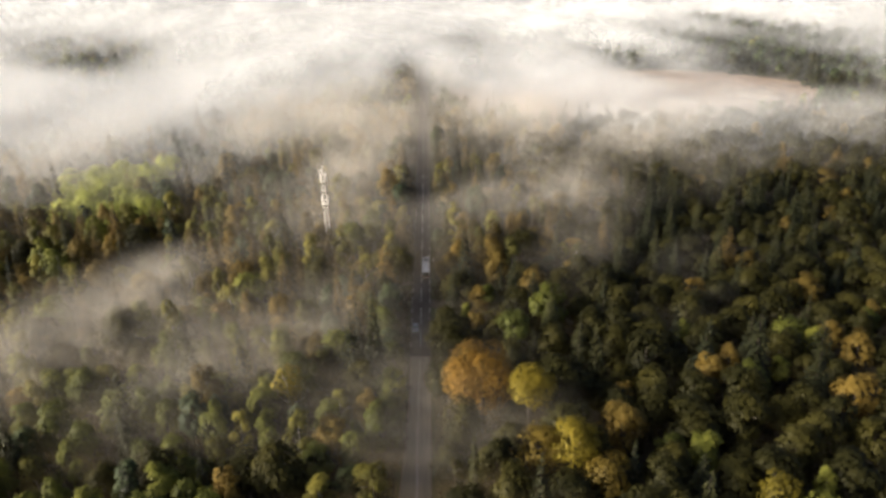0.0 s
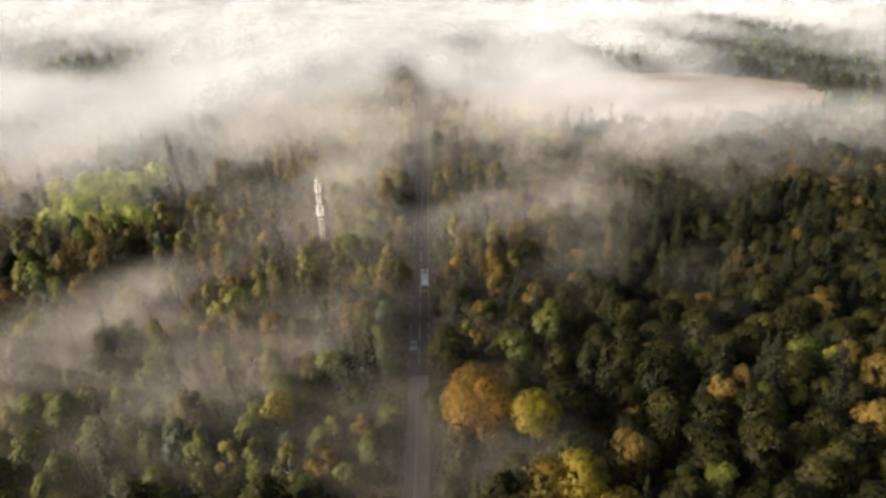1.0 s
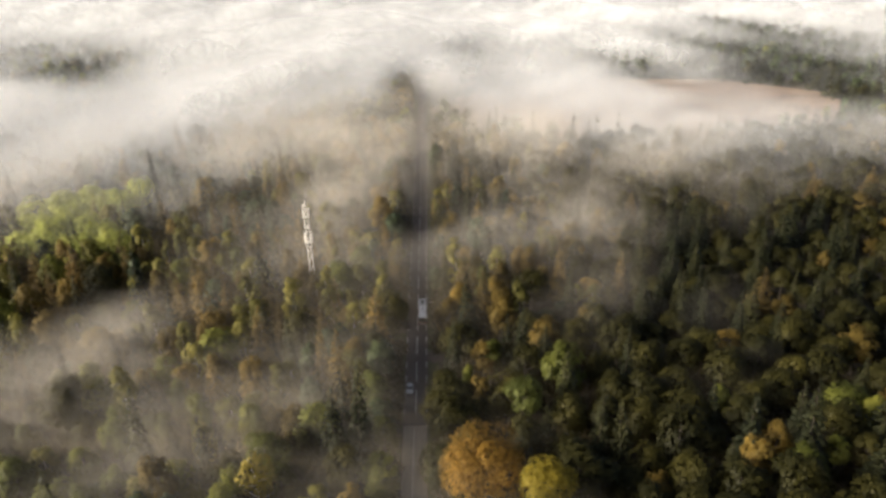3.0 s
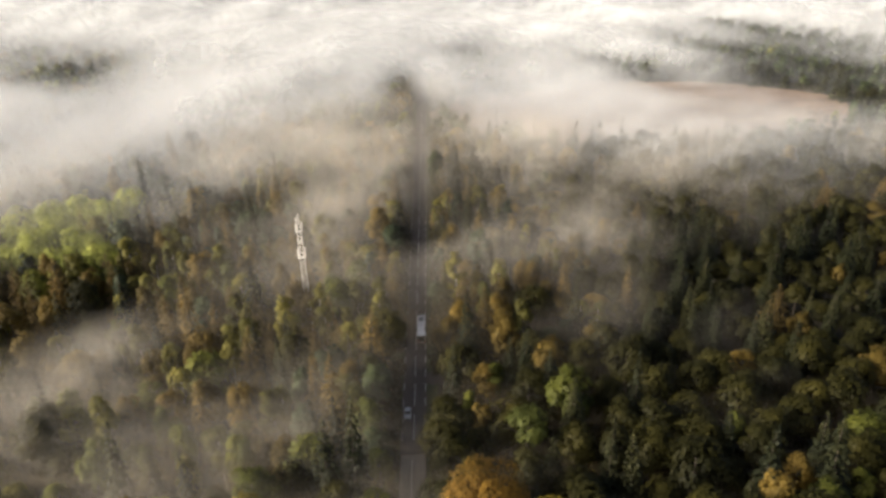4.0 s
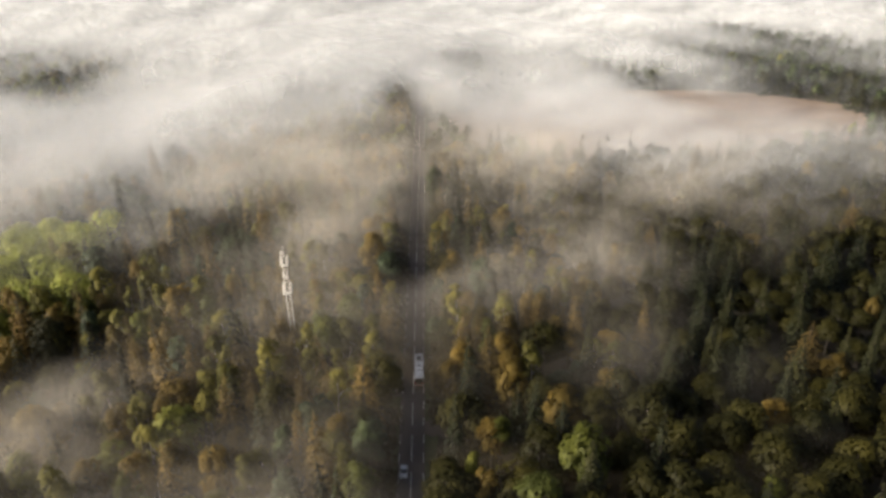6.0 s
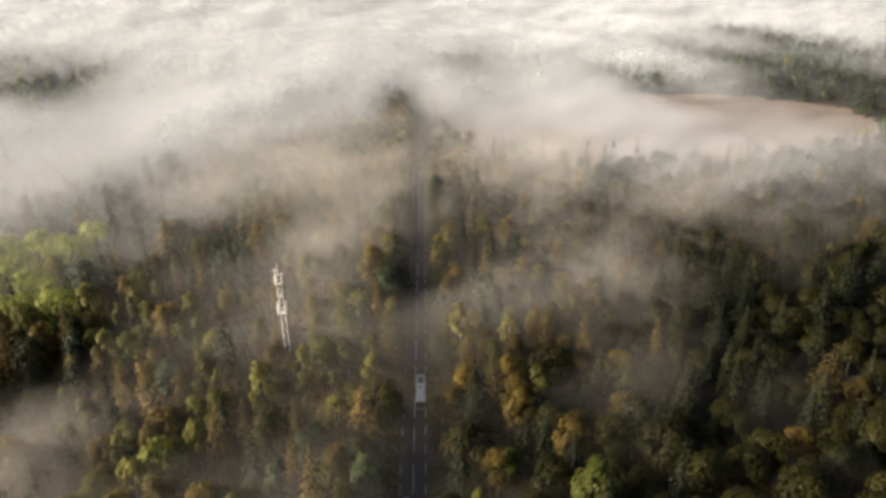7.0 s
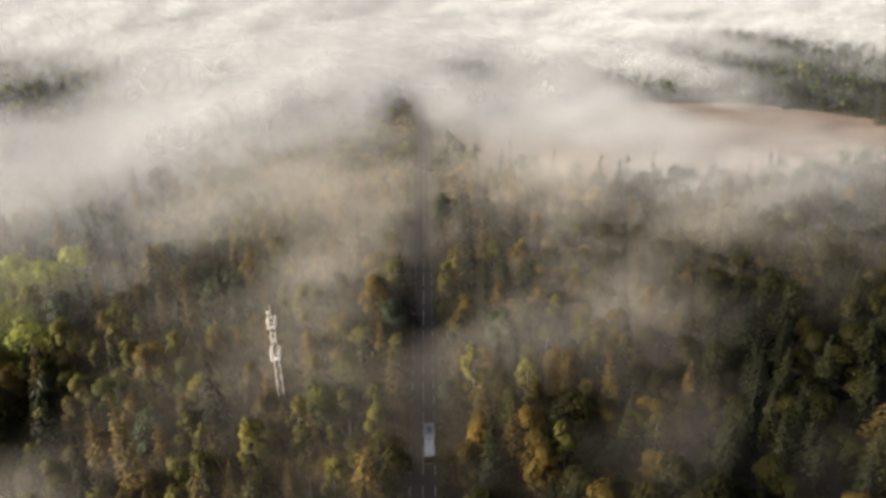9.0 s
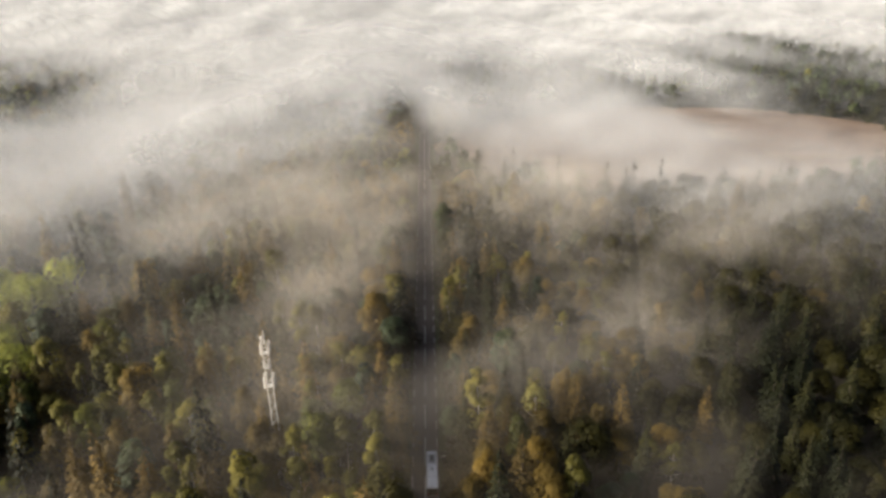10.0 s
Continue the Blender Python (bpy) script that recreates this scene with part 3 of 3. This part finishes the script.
tagged(new("undergrowth", mesh_of("undergrowth", v, q, LEAF["undergrowth"])), "low brown-green shrubs and saplings under the trees", "undergrowth", kind="stuff")
# ---- mast ----
mast = tagged(new("radio_mast"), "tall white lattice radio mast rising above the trees", "radio mast")
mast.matrix_basis = pose(-34.4, 219.8, 0, 0, 0, 20)
mast.scale = (1, 1, 1.11)
HALF = 0.55
legs_at = [(-HALF, -HALF), (HALF, -HALF), (HALF, HALF), (-HALF, HALF)]
for x, y in legs_at:
    part("leg", rod((x * 1.5, y * 1.5, 0), (x, y, 37.0), 0.055, 0.045, 6), MAST_WHITE, mast)


def mast_at(i, z):
    f = 1.5 - 0.5 * z / 37.0
    return Vector((legs_at[i % 4][0] * f, legs_at[i % 4][1] * f, z))


for side in range(4):
    bm = bmesh.new()
    z, flip = 0.4, 0
    while z < 34:
        a, b = (side, side + 1) if flip else (side + 1, side)
        rod(mast_at(a, z), mast_at(b, z + 1.6), 0.055, n=4, bm=bm)
        z, flip = z + 1.6, 1 - flip
    part("bracing", bm, MAST_WHITE, mast)
for z0, z1, reach, w, n, turn in ((34.6, 37.2, 1.15, 0.46, 4, 0.5), (31.2, 32.9, 0.80, 0.34, 3, 0.9), (26.7, 29.5, 1.40, 0.48, 4, 0.55)):
    platform = part("platform", rod((0, 0, z0 + 0.1), (0, 0, z0 + 0.24), reach * 0.55, n=12), GALV, mast)
    for i in range(n):
        a = 2 * math.pi * i / n + turn
        panel = part("antenna_panel", box(-w / 2, w / 2, -0.14, 0.14, z0 + 0.1, z1, 0.07), MAST_WHITE, mast, "white antenna panel")
        panel.matrix_basis = pose(reach * math.cos(a), reach * math.sin(a), 0, 0, 0, math.degrees(a) + 90)
        arm = part("bracket", rod((0, 0, (z0 + z1) / 2), (reach * math.cos(a), reach * math.sin(a), (z0 + z1) / 2), 0.05, n=5), GALV, mast)
part("spire", rod((0, 0, 36.8), (0, 0, 39.9), 0.22, 0.10, 7), MAST_WHITE, mast)
bm = bmesh.new()
bmesh.ops.create_cone(bm, cap_ends=True, segments=16, radius1=0.42, radius2=0.2, depth=0.3, matrix=pose(-0.6, -0.35, 38.5, 75, 0, -20))
part("dish", bm, MAST_WHITE, mast, "white microwave dish")


# ---- vehicles ----
def wheel(parent, x, y, r, w):
    tyre = part("wheel", rod((x - w / 2, y, r), (x + w / 2, y, r), r, n=20), RUBBER, parent, "black rubber tyre")
    part("rim", rod((x - w / 2 - 0.012, y, r), (x + w / 2 + 0.012, y, r), r * 0.58, n=14), RIM, tyre)


def profile(points, half, bevel=0.05, taper=None):
    """A body from its side view (y, z), spread to half its width on either side; taper gives the half width by height."""
    bm = bmesh.new()
    left = [bm.verts.new((-(taper(z) if taper else half), y, z)) for y, z in points]
    right = [bm.verts.new(((taper(z) if taper else half), y, z)) for y, z in points]
    n = len(points)
    bm.faces.new(left)
    bm.faces.new(right[::-1])
    for i in range(n):
        bm.faces.new((left[(i + 1) % n], left[i], right[i], right[(i + 1) % n]))
    bmesh.ops.recalc_face_normals(bm, faces=bm.faces[:])
    if bevel:
        bmesh.ops.bevel(bm, geom=bm.edges[:], offset=bevel, segments=3, profile=0.5, affect="EDGES")
    return bm


bus = tagged(new("bus"), "white city bus driving away on the forest road", "bus")
bus.matrix_basis = pose(1.75, 214.5, 0.079)
W = 1.275
part("body", profile([(0.0, 0.35), (0.0, 1.5), (0.06, 2.95), (0.25, 3.05), (13.3, 3.05), (13.55, 2.9), (13.7, 1.2), (13.7, 0.35)], W, 0.07), BUS_WHITE, bus, "white painted body")
part("rear_panel", box(-1.22, 1.22, -0.035, 0.16, 0.80, 3.0, 0.03), DARK, bus, "black rear panel and engine grille")
part("rear_window", box(-1.0, 1.0, -0.055, 0.0, 1.75, 2.65, 0.02), GLASS, bus)
part("rear_bumper", box(-1.25, 1.25, -0.12, 0.05, 0.38, 0.72, 0.04), GREY, bus)
for x in (-1.08, 1.08):
    part("tail_light", box(x - 0.12, x + 0.12, -0.07, 0.02, 0.85, 1.45, 0.02), LAMP_RED, bus, "red tail light")
part("brake_strip", box(-0.95, 0.95, -0.135, -0.1, 0.50, 0.60, 0.01), LAMP_RED, bus, "red reflector strip")
part("number_plate", box(-0.26, 0.26, -0.06, -0.03, 0.82, 0.94), LAMP_CLEAR, bus)
for sx in (-1, 1):
    for i in range(8):
        y0 = 0.7 + i * 1.5
        part("side_window", box(sx * W - 0.02, sx * W + 0.02, y0, y0 + 1.38, 1.45, 2.55, 0.015), GLASS, bus)
    part("mirror", box(sx * 1.45 - 0.1, sx * 1.45 + 0.1, 13.6, 13.8, 2.1, 2.6, 0.04), DARK, bus)
part("windscreen", box(-1.12, 1.12, 13.63, 13.73, 1.25, 2.75, 0.02), GLASS, bus)
for y in (2.9, 10.3):
    for x in (-1.12, 1.12):
        wheel(bus, x, y, 0.48, 0.28)
unit = part("roof_unit", box(-0.88, 0.88, 9.1, 12.2, 3.0, 3.22, 0.06), GREY, bus, "grey roof cooling unit")
part("fan_grille", box(-0.36, 0.36, 9.5, 11.7, 3.2, 3.25, 0.01), DARK, unit, "dark fan grille")
part("roof_hatch", box(-0.42, 0.42, 6.4, 7.3, 3.03, 3.14, 0.03), GREY, bus)
part("roof_hatch", box(-0.28, 0.28, 0.65, 1.05, 3.03, 3.11, 0.03), GREY, bus)
for x in (-0.95, 0.95):
    part("roof_rail", box(x - 0.04, x + 0.04, 0.7, 8.8, 3.03, 3.09, 0.015), BUS_WHITE, bus)
part("roof_seam", box(-1.0, 1.0, 8.55, 8.65, 3.03, 3.08, 0.01), GREY, bus)

car = tagged(new("car"), "white hatchback car with silver-blue roof coming along the road", "car")
car.matrix_basis = pose(-1.75, 177.7, 0.079, 0, 0, 180)
part("body", profile([(-2.15, 0.28), (-2.15, 0.75), (-2.05, 0.98), (1.0, 0.98), (1.9, 0.84), (2.12, 0.62), (2.15, 0.28)], 0.90, 0.07), WHITE, car, "white painted body")
part("cabin", profile([(-2.02, 0.95), (-1.85, 1.35), (-1.55, 1.46), (0.15, 1.46), (1.05, 0.95)], 0.8, 0.05, lambda z: 0.84 - 0.26 * (z - 0.95)), GLASS, car, "dark glazed cabin")
part("roof", profile([(-1.62, 1.44), (-1.5, 1.50), (0.0, 1.50), (0.15, 1.44)], 0.68, 0.015), SILVER, car, "silver-blue roof")
for x in (-0.62, 0.62):
    part("headlight", box(x - 0.18, x + 0.18, 1.98, 2.16, 0.60, 0.76, 0.04), LAMP_CLEAR, car, "clear headlight")
    part("tail_light", box(x - 0.16, x + 0.16, -2.18, -2.08, 0.70, 0.92, 0.03), LAMP_RED, car, "red tail light")
    part("mirror", box(x * 1.58 - 0.09, x * 1.58 + 0.09, 0.55, 0.72, 0.98, 1.12, 0.03), WHITE, car)
part("grille", box(-0.4, 0.4, 2.10, 2.19, 0.42, 0.58, 0.02), DARK, car)
part("number_plate", box(-0.26, 0.26, 2.15, 2.205, 0.36, 0.40), LAMP_CLEAR, car)
for y in (-1.3, 1.32):
    for x in (-0.82, 0.82):
        wheel(car, x, y, 0.31, 0.2)


# ---- roadside furniture ----
def sign(x, y):
    ob = tagged(new("road_sign"), "white triangular road sign on a grey post in the verge", "road sign")
    ob.matrix_basis = pose(x, y, 0.04)
    part("post", rod((0, 0, 0), (0, 0, 2.2), 0.04, n=8), GALV, ob)
    bm = bmesh.new()
    bmesh.ops.create_cone(bm, cap_ends=True, segments=3, radius1=0.72, radius2=0.72, depth=0.04, matrix=pose(0, -0.06, 1.75, 60, 0, 180))
    part("plate", bm, WHITE, ob, "white triangular plate")
    return ob


sign(4.7, 227.4)


def marker(x, y):
    ob = tagged(new("marker_post"), "short white reflector post in the grass verge", "marker post", "marker posts along the road")
    ob.matrix_basis = pose(x, y, 0.03)
    part("post", box(-0.07, 0.07, -0.05, 0.05, 0, 0.95, 0.02), WHITE, ob)
    part("reflector", box(-0.05, 0.05, -0.06, -0.045, 0.65, 0.83), LAMP_RED, ob)
    return ob


first = marker(-5.4, 226.1)
for x, y in ((-5.5, 227.6), (-7.2, 180.6)):
    copy_thing(first, pose(x, y, 0.03))

rail = tagged(new("track_barrier"), "low weathered timber rail barring a forest track", "barrier")
rail.matrix_basis = pose(5.4, 172.9, 0.03)
part("beam", box(-1.1, 1.1, -0.09, 0.09, 0.68, 0.86, 0.03), TIMBER, rail, "pale timber beam")
for x in (-0.85, 0.85):
    part("post", box(x - 0.08, x + 0.08, -0.07, 0.07, 0, 0.7, 0.02), TIMBER, rail)

# ---- fog ----
def smooth_step(a, b, v):
    f = np.clip((v - a) / (b - a), 0, 1)
    return f * f * (3 - 2 * f)


BEND, SOFT = 1.45, 70.0     # the fog is drawn out along lines that bend away from the road on both sides


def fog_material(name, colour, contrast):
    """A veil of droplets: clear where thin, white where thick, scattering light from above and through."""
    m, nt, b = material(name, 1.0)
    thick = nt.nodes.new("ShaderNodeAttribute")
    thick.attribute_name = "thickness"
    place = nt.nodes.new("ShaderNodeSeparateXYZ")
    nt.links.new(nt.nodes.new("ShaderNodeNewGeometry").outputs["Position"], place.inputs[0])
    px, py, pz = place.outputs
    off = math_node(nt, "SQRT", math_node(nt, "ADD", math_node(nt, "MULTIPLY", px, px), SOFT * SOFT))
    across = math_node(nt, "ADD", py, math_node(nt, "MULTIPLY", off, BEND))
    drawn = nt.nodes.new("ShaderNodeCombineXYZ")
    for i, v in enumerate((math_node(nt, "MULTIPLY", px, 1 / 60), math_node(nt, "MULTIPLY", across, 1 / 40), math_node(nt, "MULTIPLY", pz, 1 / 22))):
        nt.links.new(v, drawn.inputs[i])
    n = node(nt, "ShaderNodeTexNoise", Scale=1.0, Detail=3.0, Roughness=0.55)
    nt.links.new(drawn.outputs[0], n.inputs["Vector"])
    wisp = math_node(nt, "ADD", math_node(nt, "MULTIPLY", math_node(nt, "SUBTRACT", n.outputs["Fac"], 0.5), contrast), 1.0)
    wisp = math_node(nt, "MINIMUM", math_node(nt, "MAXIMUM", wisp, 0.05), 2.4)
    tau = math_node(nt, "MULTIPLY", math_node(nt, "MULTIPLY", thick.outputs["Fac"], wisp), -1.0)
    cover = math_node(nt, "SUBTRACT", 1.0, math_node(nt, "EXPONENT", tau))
    up, down = nt.nodes.new("ShaderNodeBsdfDiffuse"), nt.nodes.new("ShaderNodeBsdfTranslucent")
    rise = nt.nodes.new("ShaderNodeCombineXYZ")
    for i, v in enumerate((-0.25, -0.1, 0.96)):
        rise.inputs[i].default_value = v
    for n in (up, down):
        n.inputs["Color"].default_value = (*colour, 1)
        nt.links.new(rise.outputs[0], n.inputs["Normal"])
    body = nt.nodes.new("ShaderNodeMixShader")
    body.inputs[0].default_value = 0.15
    nt.links.new(up.outputs[0], body.inputs[1])
    nt.links.new(down.outputs[0], body.inputs[2])
    clear = nt.nodes.new("ShaderNodeBsdfTransparent")
    mix = nt.nodes.new("ShaderNodeMixShader")
    nt.links.new(cover, mix.inputs[0])
    nt.links.new(clear.outputs[0], mix.inputs[1])
    nt.links.new(body.outputs[0], mix.inputs[2])
    nt.links.new(mix.outputs[0], nt.nodes["Material Output"].inputs["Surface"])
    nt.nodes.remove(b)
    return m


FOG = fog_material("fog", (0.80, 0.81, 0.82), 1.8)
RIBBON_FOG = fog_material("warm_fog", (0.82, 0.755, 0.66), 2.4)
# droplets are white; this brown stands in for canopy shade and warm low light
SHADED_MIST = fog_material("mist", (0.54, 0.42, 0.22), 2.2)

# the low ribbon of fog that crosses the road, from its west end to its east end
RIBBON = np.array([(-118, 100), (-100, 122), (-84, 136), (-80, 160), (-60, 190), (-32, 208), (-10, 218), (24, 208), (44, 203), (78, 226), (112, 244)], float)
EDGE_X = (-400, -200, -130, -80, -38, -12, 18, 48, 100, 160, 230, 500)
EDGE_Y = (190, 208, 236, 268, 335, 380, 370, 315, 294, 286, 274, 260)
# clearings in the far fog: place, half widths, how clear
HOLES = ((-13, 405, 13, 44, 0.88), (45, 525, 34, 100, 0.5), (245, 535, 95, 62, 0.34), (340, 515, 120, 85, 0.36),
         (290, 415, 62, 76, 0.64), (-330, 560, 85, 100, 0.66), (-222, 415, 46, 50, 0.70), (-280, 480, 60, 60, 0.6), (165, 402, 110, 60, 0.56), (-145, 480, 15, 40, 0.5), (150, 332, 110, 34, 0.42))


def streaks(x, y, z, contrast=5.6):
    """The far fog's billows, drawn out along the wind, about 1 on the whole."""
    v = (y + BEND * np.sqrt(x * x + SOFT * SOFT)) / math.hypot(1, BEND)
    n = 0.5 * billow(np.stack([x / 85, v / 20, z / 45 + 0 * x], -1), 11, 3) + 0.5 * billow(np.stack([x / 150, v / 46, z / 70 + 0 * x], -1), 31, 2)
    return np.clip((n - 0.5) * contrast + 1, 0.0, 2.6)


def wisps(x, y, z, contrast=5.5):
    """The loose wisps over the near woods, about 1 on the whole."""
    u, v = 0.80 * x + 0.60 * y, -0.60 * x + 0.80 * y
    n = billow(np.stack([u / 44, v / 24, z / 16 + 0 * x], -1), 47, 4)
    return np.clip((n - 0.5) * contrast + 1, 0.0, 2.8)


def sea_fog(x, y, z):
    """The fog sea beyond the near woods, for each metre on the way north."""
    n = streaks(x, y, z)
    beyond = y - np.interp(x, EDGE_X, EDGE_Y)
    clear = 1.0
    for cx, cy, rx, ry, depth in HOLES:
        clear = clear * (1 - depth * np.exp(-((x - cx) / rx) ** 2 - ((y - cy) / ry) ** 2))
    sea = np.interp(y, (200, 300, 400, 550, 700, 900), (0.014, 0.020, 0.026, 0.032, 0.050, 0.08))
    bank = 1 + 0.35 * np.exp(-((x - 130) / 90) ** 2 - ((y - 322) / 26) ** 2) + 0.5 * np.exp(-((x + 115) / 60) ** 2 - ((y - 335) / 42) ** 2)
    sea = sea * bank * smooth_step(-55, 65, beyond) * clear * (0.15 + 0.85 * n) * (1 - 0.35 * smooth_step(120, 330, x))
    lane = 1 - 0.5 * np.exp(-((x + 0.5) / 5) ** 2) * smooth_step(30, 15, z)
    top = 31 + 7 * (n - 1) - 16 * (1 - clear)
    return sea * lane * smooth_step(top + 4, top - 9, z) + 0.10 * smooth_step(690, 800, y)


def near_fog(x, y, z):
    """The ribbon, the haze and the wisps over the near woods, for each metre on the way north."""
    w = wisps(x, y, z)
    d = np.full(x.shape, 1e9)
    for (ax, ay), (bx, by) in zip(RIBBON[:-1], RIBBON[1:]):
        ex, ey = bx - ax, by - ay
        f = np.clip(((x - ax) * ex + (y - ay) * ey) / (ex * ex + ey * ey), 0, 1)
        d = np.minimum(d, np.hypot(x - ax - f * ex, y - ay - f * ey))
    ribbon = (0.0060 * smooth_step(198, 150, y) + 0.0020 + 0.003 * smooth_step(-60, -40, x)) * np.exp(-(d / 18) ** 2) * w
    haze = (0.0030 + 0.0055 * smooth_step(175, 130, y)) * smooth_step(52, 95, y) * smooth_step(-100, -60, x) * (1 - 0.93 * smooth_step(10, 45, x)) * (0.5 + 0.5 * w)
    haze = haze + 0.0013 * smooth_step(110, 140, y) * smooth_step(205, 170, y) * smooth_step(15, 50, x) * smooth_step(130, 80, x) * w
    haze = haze + 0.0038 * smooth_step(180, 220, y) * smooth_step(10, 40, x) * smooth_step(100, 55, x) * smooth_step(280, 230, y) * w
    haze = haze + 0.0110 * smooth_step(186, 268, y) * smooth_step(395, 292, y) * (1 - 0.25 * smooth_step(20, 85, x) - 0.3 * smooth_step(85, 130, x)) * (1 - 0.72 * smooth_step(-80, -130, x)) * (0.3 + 0.7 * w)
    haze = haze + 0.0018 * smooth_step(135, 170, y) * smooth_step(225, 190, y) * smooth_step(-90, -65, x) * smooth_step(90, 55, x)
    grove = 0.008 * np.exp(-((x + 165) / 50) ** 2 - ((y - 230) / 45) ** 2)
    lane = 1 - 0.25 * np.exp(-((x + 0.5) / 5) ** 2)
    top = 22 + 6 * smooth_step(190, 260, y) + 6 * (w - 1)
    return (ribbon + haze + grove) * lane * smooth_step(top + 7, top - 9, z)


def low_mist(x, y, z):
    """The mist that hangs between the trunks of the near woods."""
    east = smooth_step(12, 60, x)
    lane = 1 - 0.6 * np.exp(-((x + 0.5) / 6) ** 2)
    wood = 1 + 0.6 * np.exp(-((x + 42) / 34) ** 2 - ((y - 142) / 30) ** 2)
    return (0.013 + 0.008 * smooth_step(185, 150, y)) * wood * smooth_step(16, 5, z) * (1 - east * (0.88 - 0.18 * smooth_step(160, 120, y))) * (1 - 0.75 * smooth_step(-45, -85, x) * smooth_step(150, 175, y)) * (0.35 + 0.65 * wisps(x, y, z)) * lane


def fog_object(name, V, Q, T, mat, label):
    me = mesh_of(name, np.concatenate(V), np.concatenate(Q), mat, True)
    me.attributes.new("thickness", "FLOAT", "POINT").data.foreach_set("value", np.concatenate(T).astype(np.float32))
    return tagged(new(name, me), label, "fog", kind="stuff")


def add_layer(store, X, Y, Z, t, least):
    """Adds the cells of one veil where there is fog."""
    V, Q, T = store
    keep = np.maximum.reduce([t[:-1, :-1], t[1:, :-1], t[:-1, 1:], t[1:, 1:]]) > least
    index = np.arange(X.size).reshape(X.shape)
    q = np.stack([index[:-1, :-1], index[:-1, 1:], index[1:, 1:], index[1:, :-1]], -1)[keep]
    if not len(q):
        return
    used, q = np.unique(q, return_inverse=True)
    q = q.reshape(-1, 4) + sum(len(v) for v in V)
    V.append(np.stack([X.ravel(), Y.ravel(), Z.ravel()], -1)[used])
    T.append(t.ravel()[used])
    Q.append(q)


# the fog hangs in leaning veils, close together, one behind another
LEAN = 0.25


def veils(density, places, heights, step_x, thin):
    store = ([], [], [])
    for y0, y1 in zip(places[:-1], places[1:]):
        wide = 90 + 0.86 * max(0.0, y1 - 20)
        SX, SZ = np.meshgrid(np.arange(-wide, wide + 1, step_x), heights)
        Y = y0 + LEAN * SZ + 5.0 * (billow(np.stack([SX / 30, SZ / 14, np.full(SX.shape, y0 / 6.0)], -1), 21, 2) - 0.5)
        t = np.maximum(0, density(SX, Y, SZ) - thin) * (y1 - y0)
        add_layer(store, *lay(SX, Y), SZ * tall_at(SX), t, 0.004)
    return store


HIGH, LOW = np.arange(2, 47, 3.0), np.arange(1, 19, 3.0)
# the mist under the crowns carries their shade in its brown colour
fog_object("ground_mist", *veils(low_mist, np.arange(58, 290, 8.0), LOW, 6.0, 0.002), SHADED_MIST, "thin brownish mist hanging under the trees")
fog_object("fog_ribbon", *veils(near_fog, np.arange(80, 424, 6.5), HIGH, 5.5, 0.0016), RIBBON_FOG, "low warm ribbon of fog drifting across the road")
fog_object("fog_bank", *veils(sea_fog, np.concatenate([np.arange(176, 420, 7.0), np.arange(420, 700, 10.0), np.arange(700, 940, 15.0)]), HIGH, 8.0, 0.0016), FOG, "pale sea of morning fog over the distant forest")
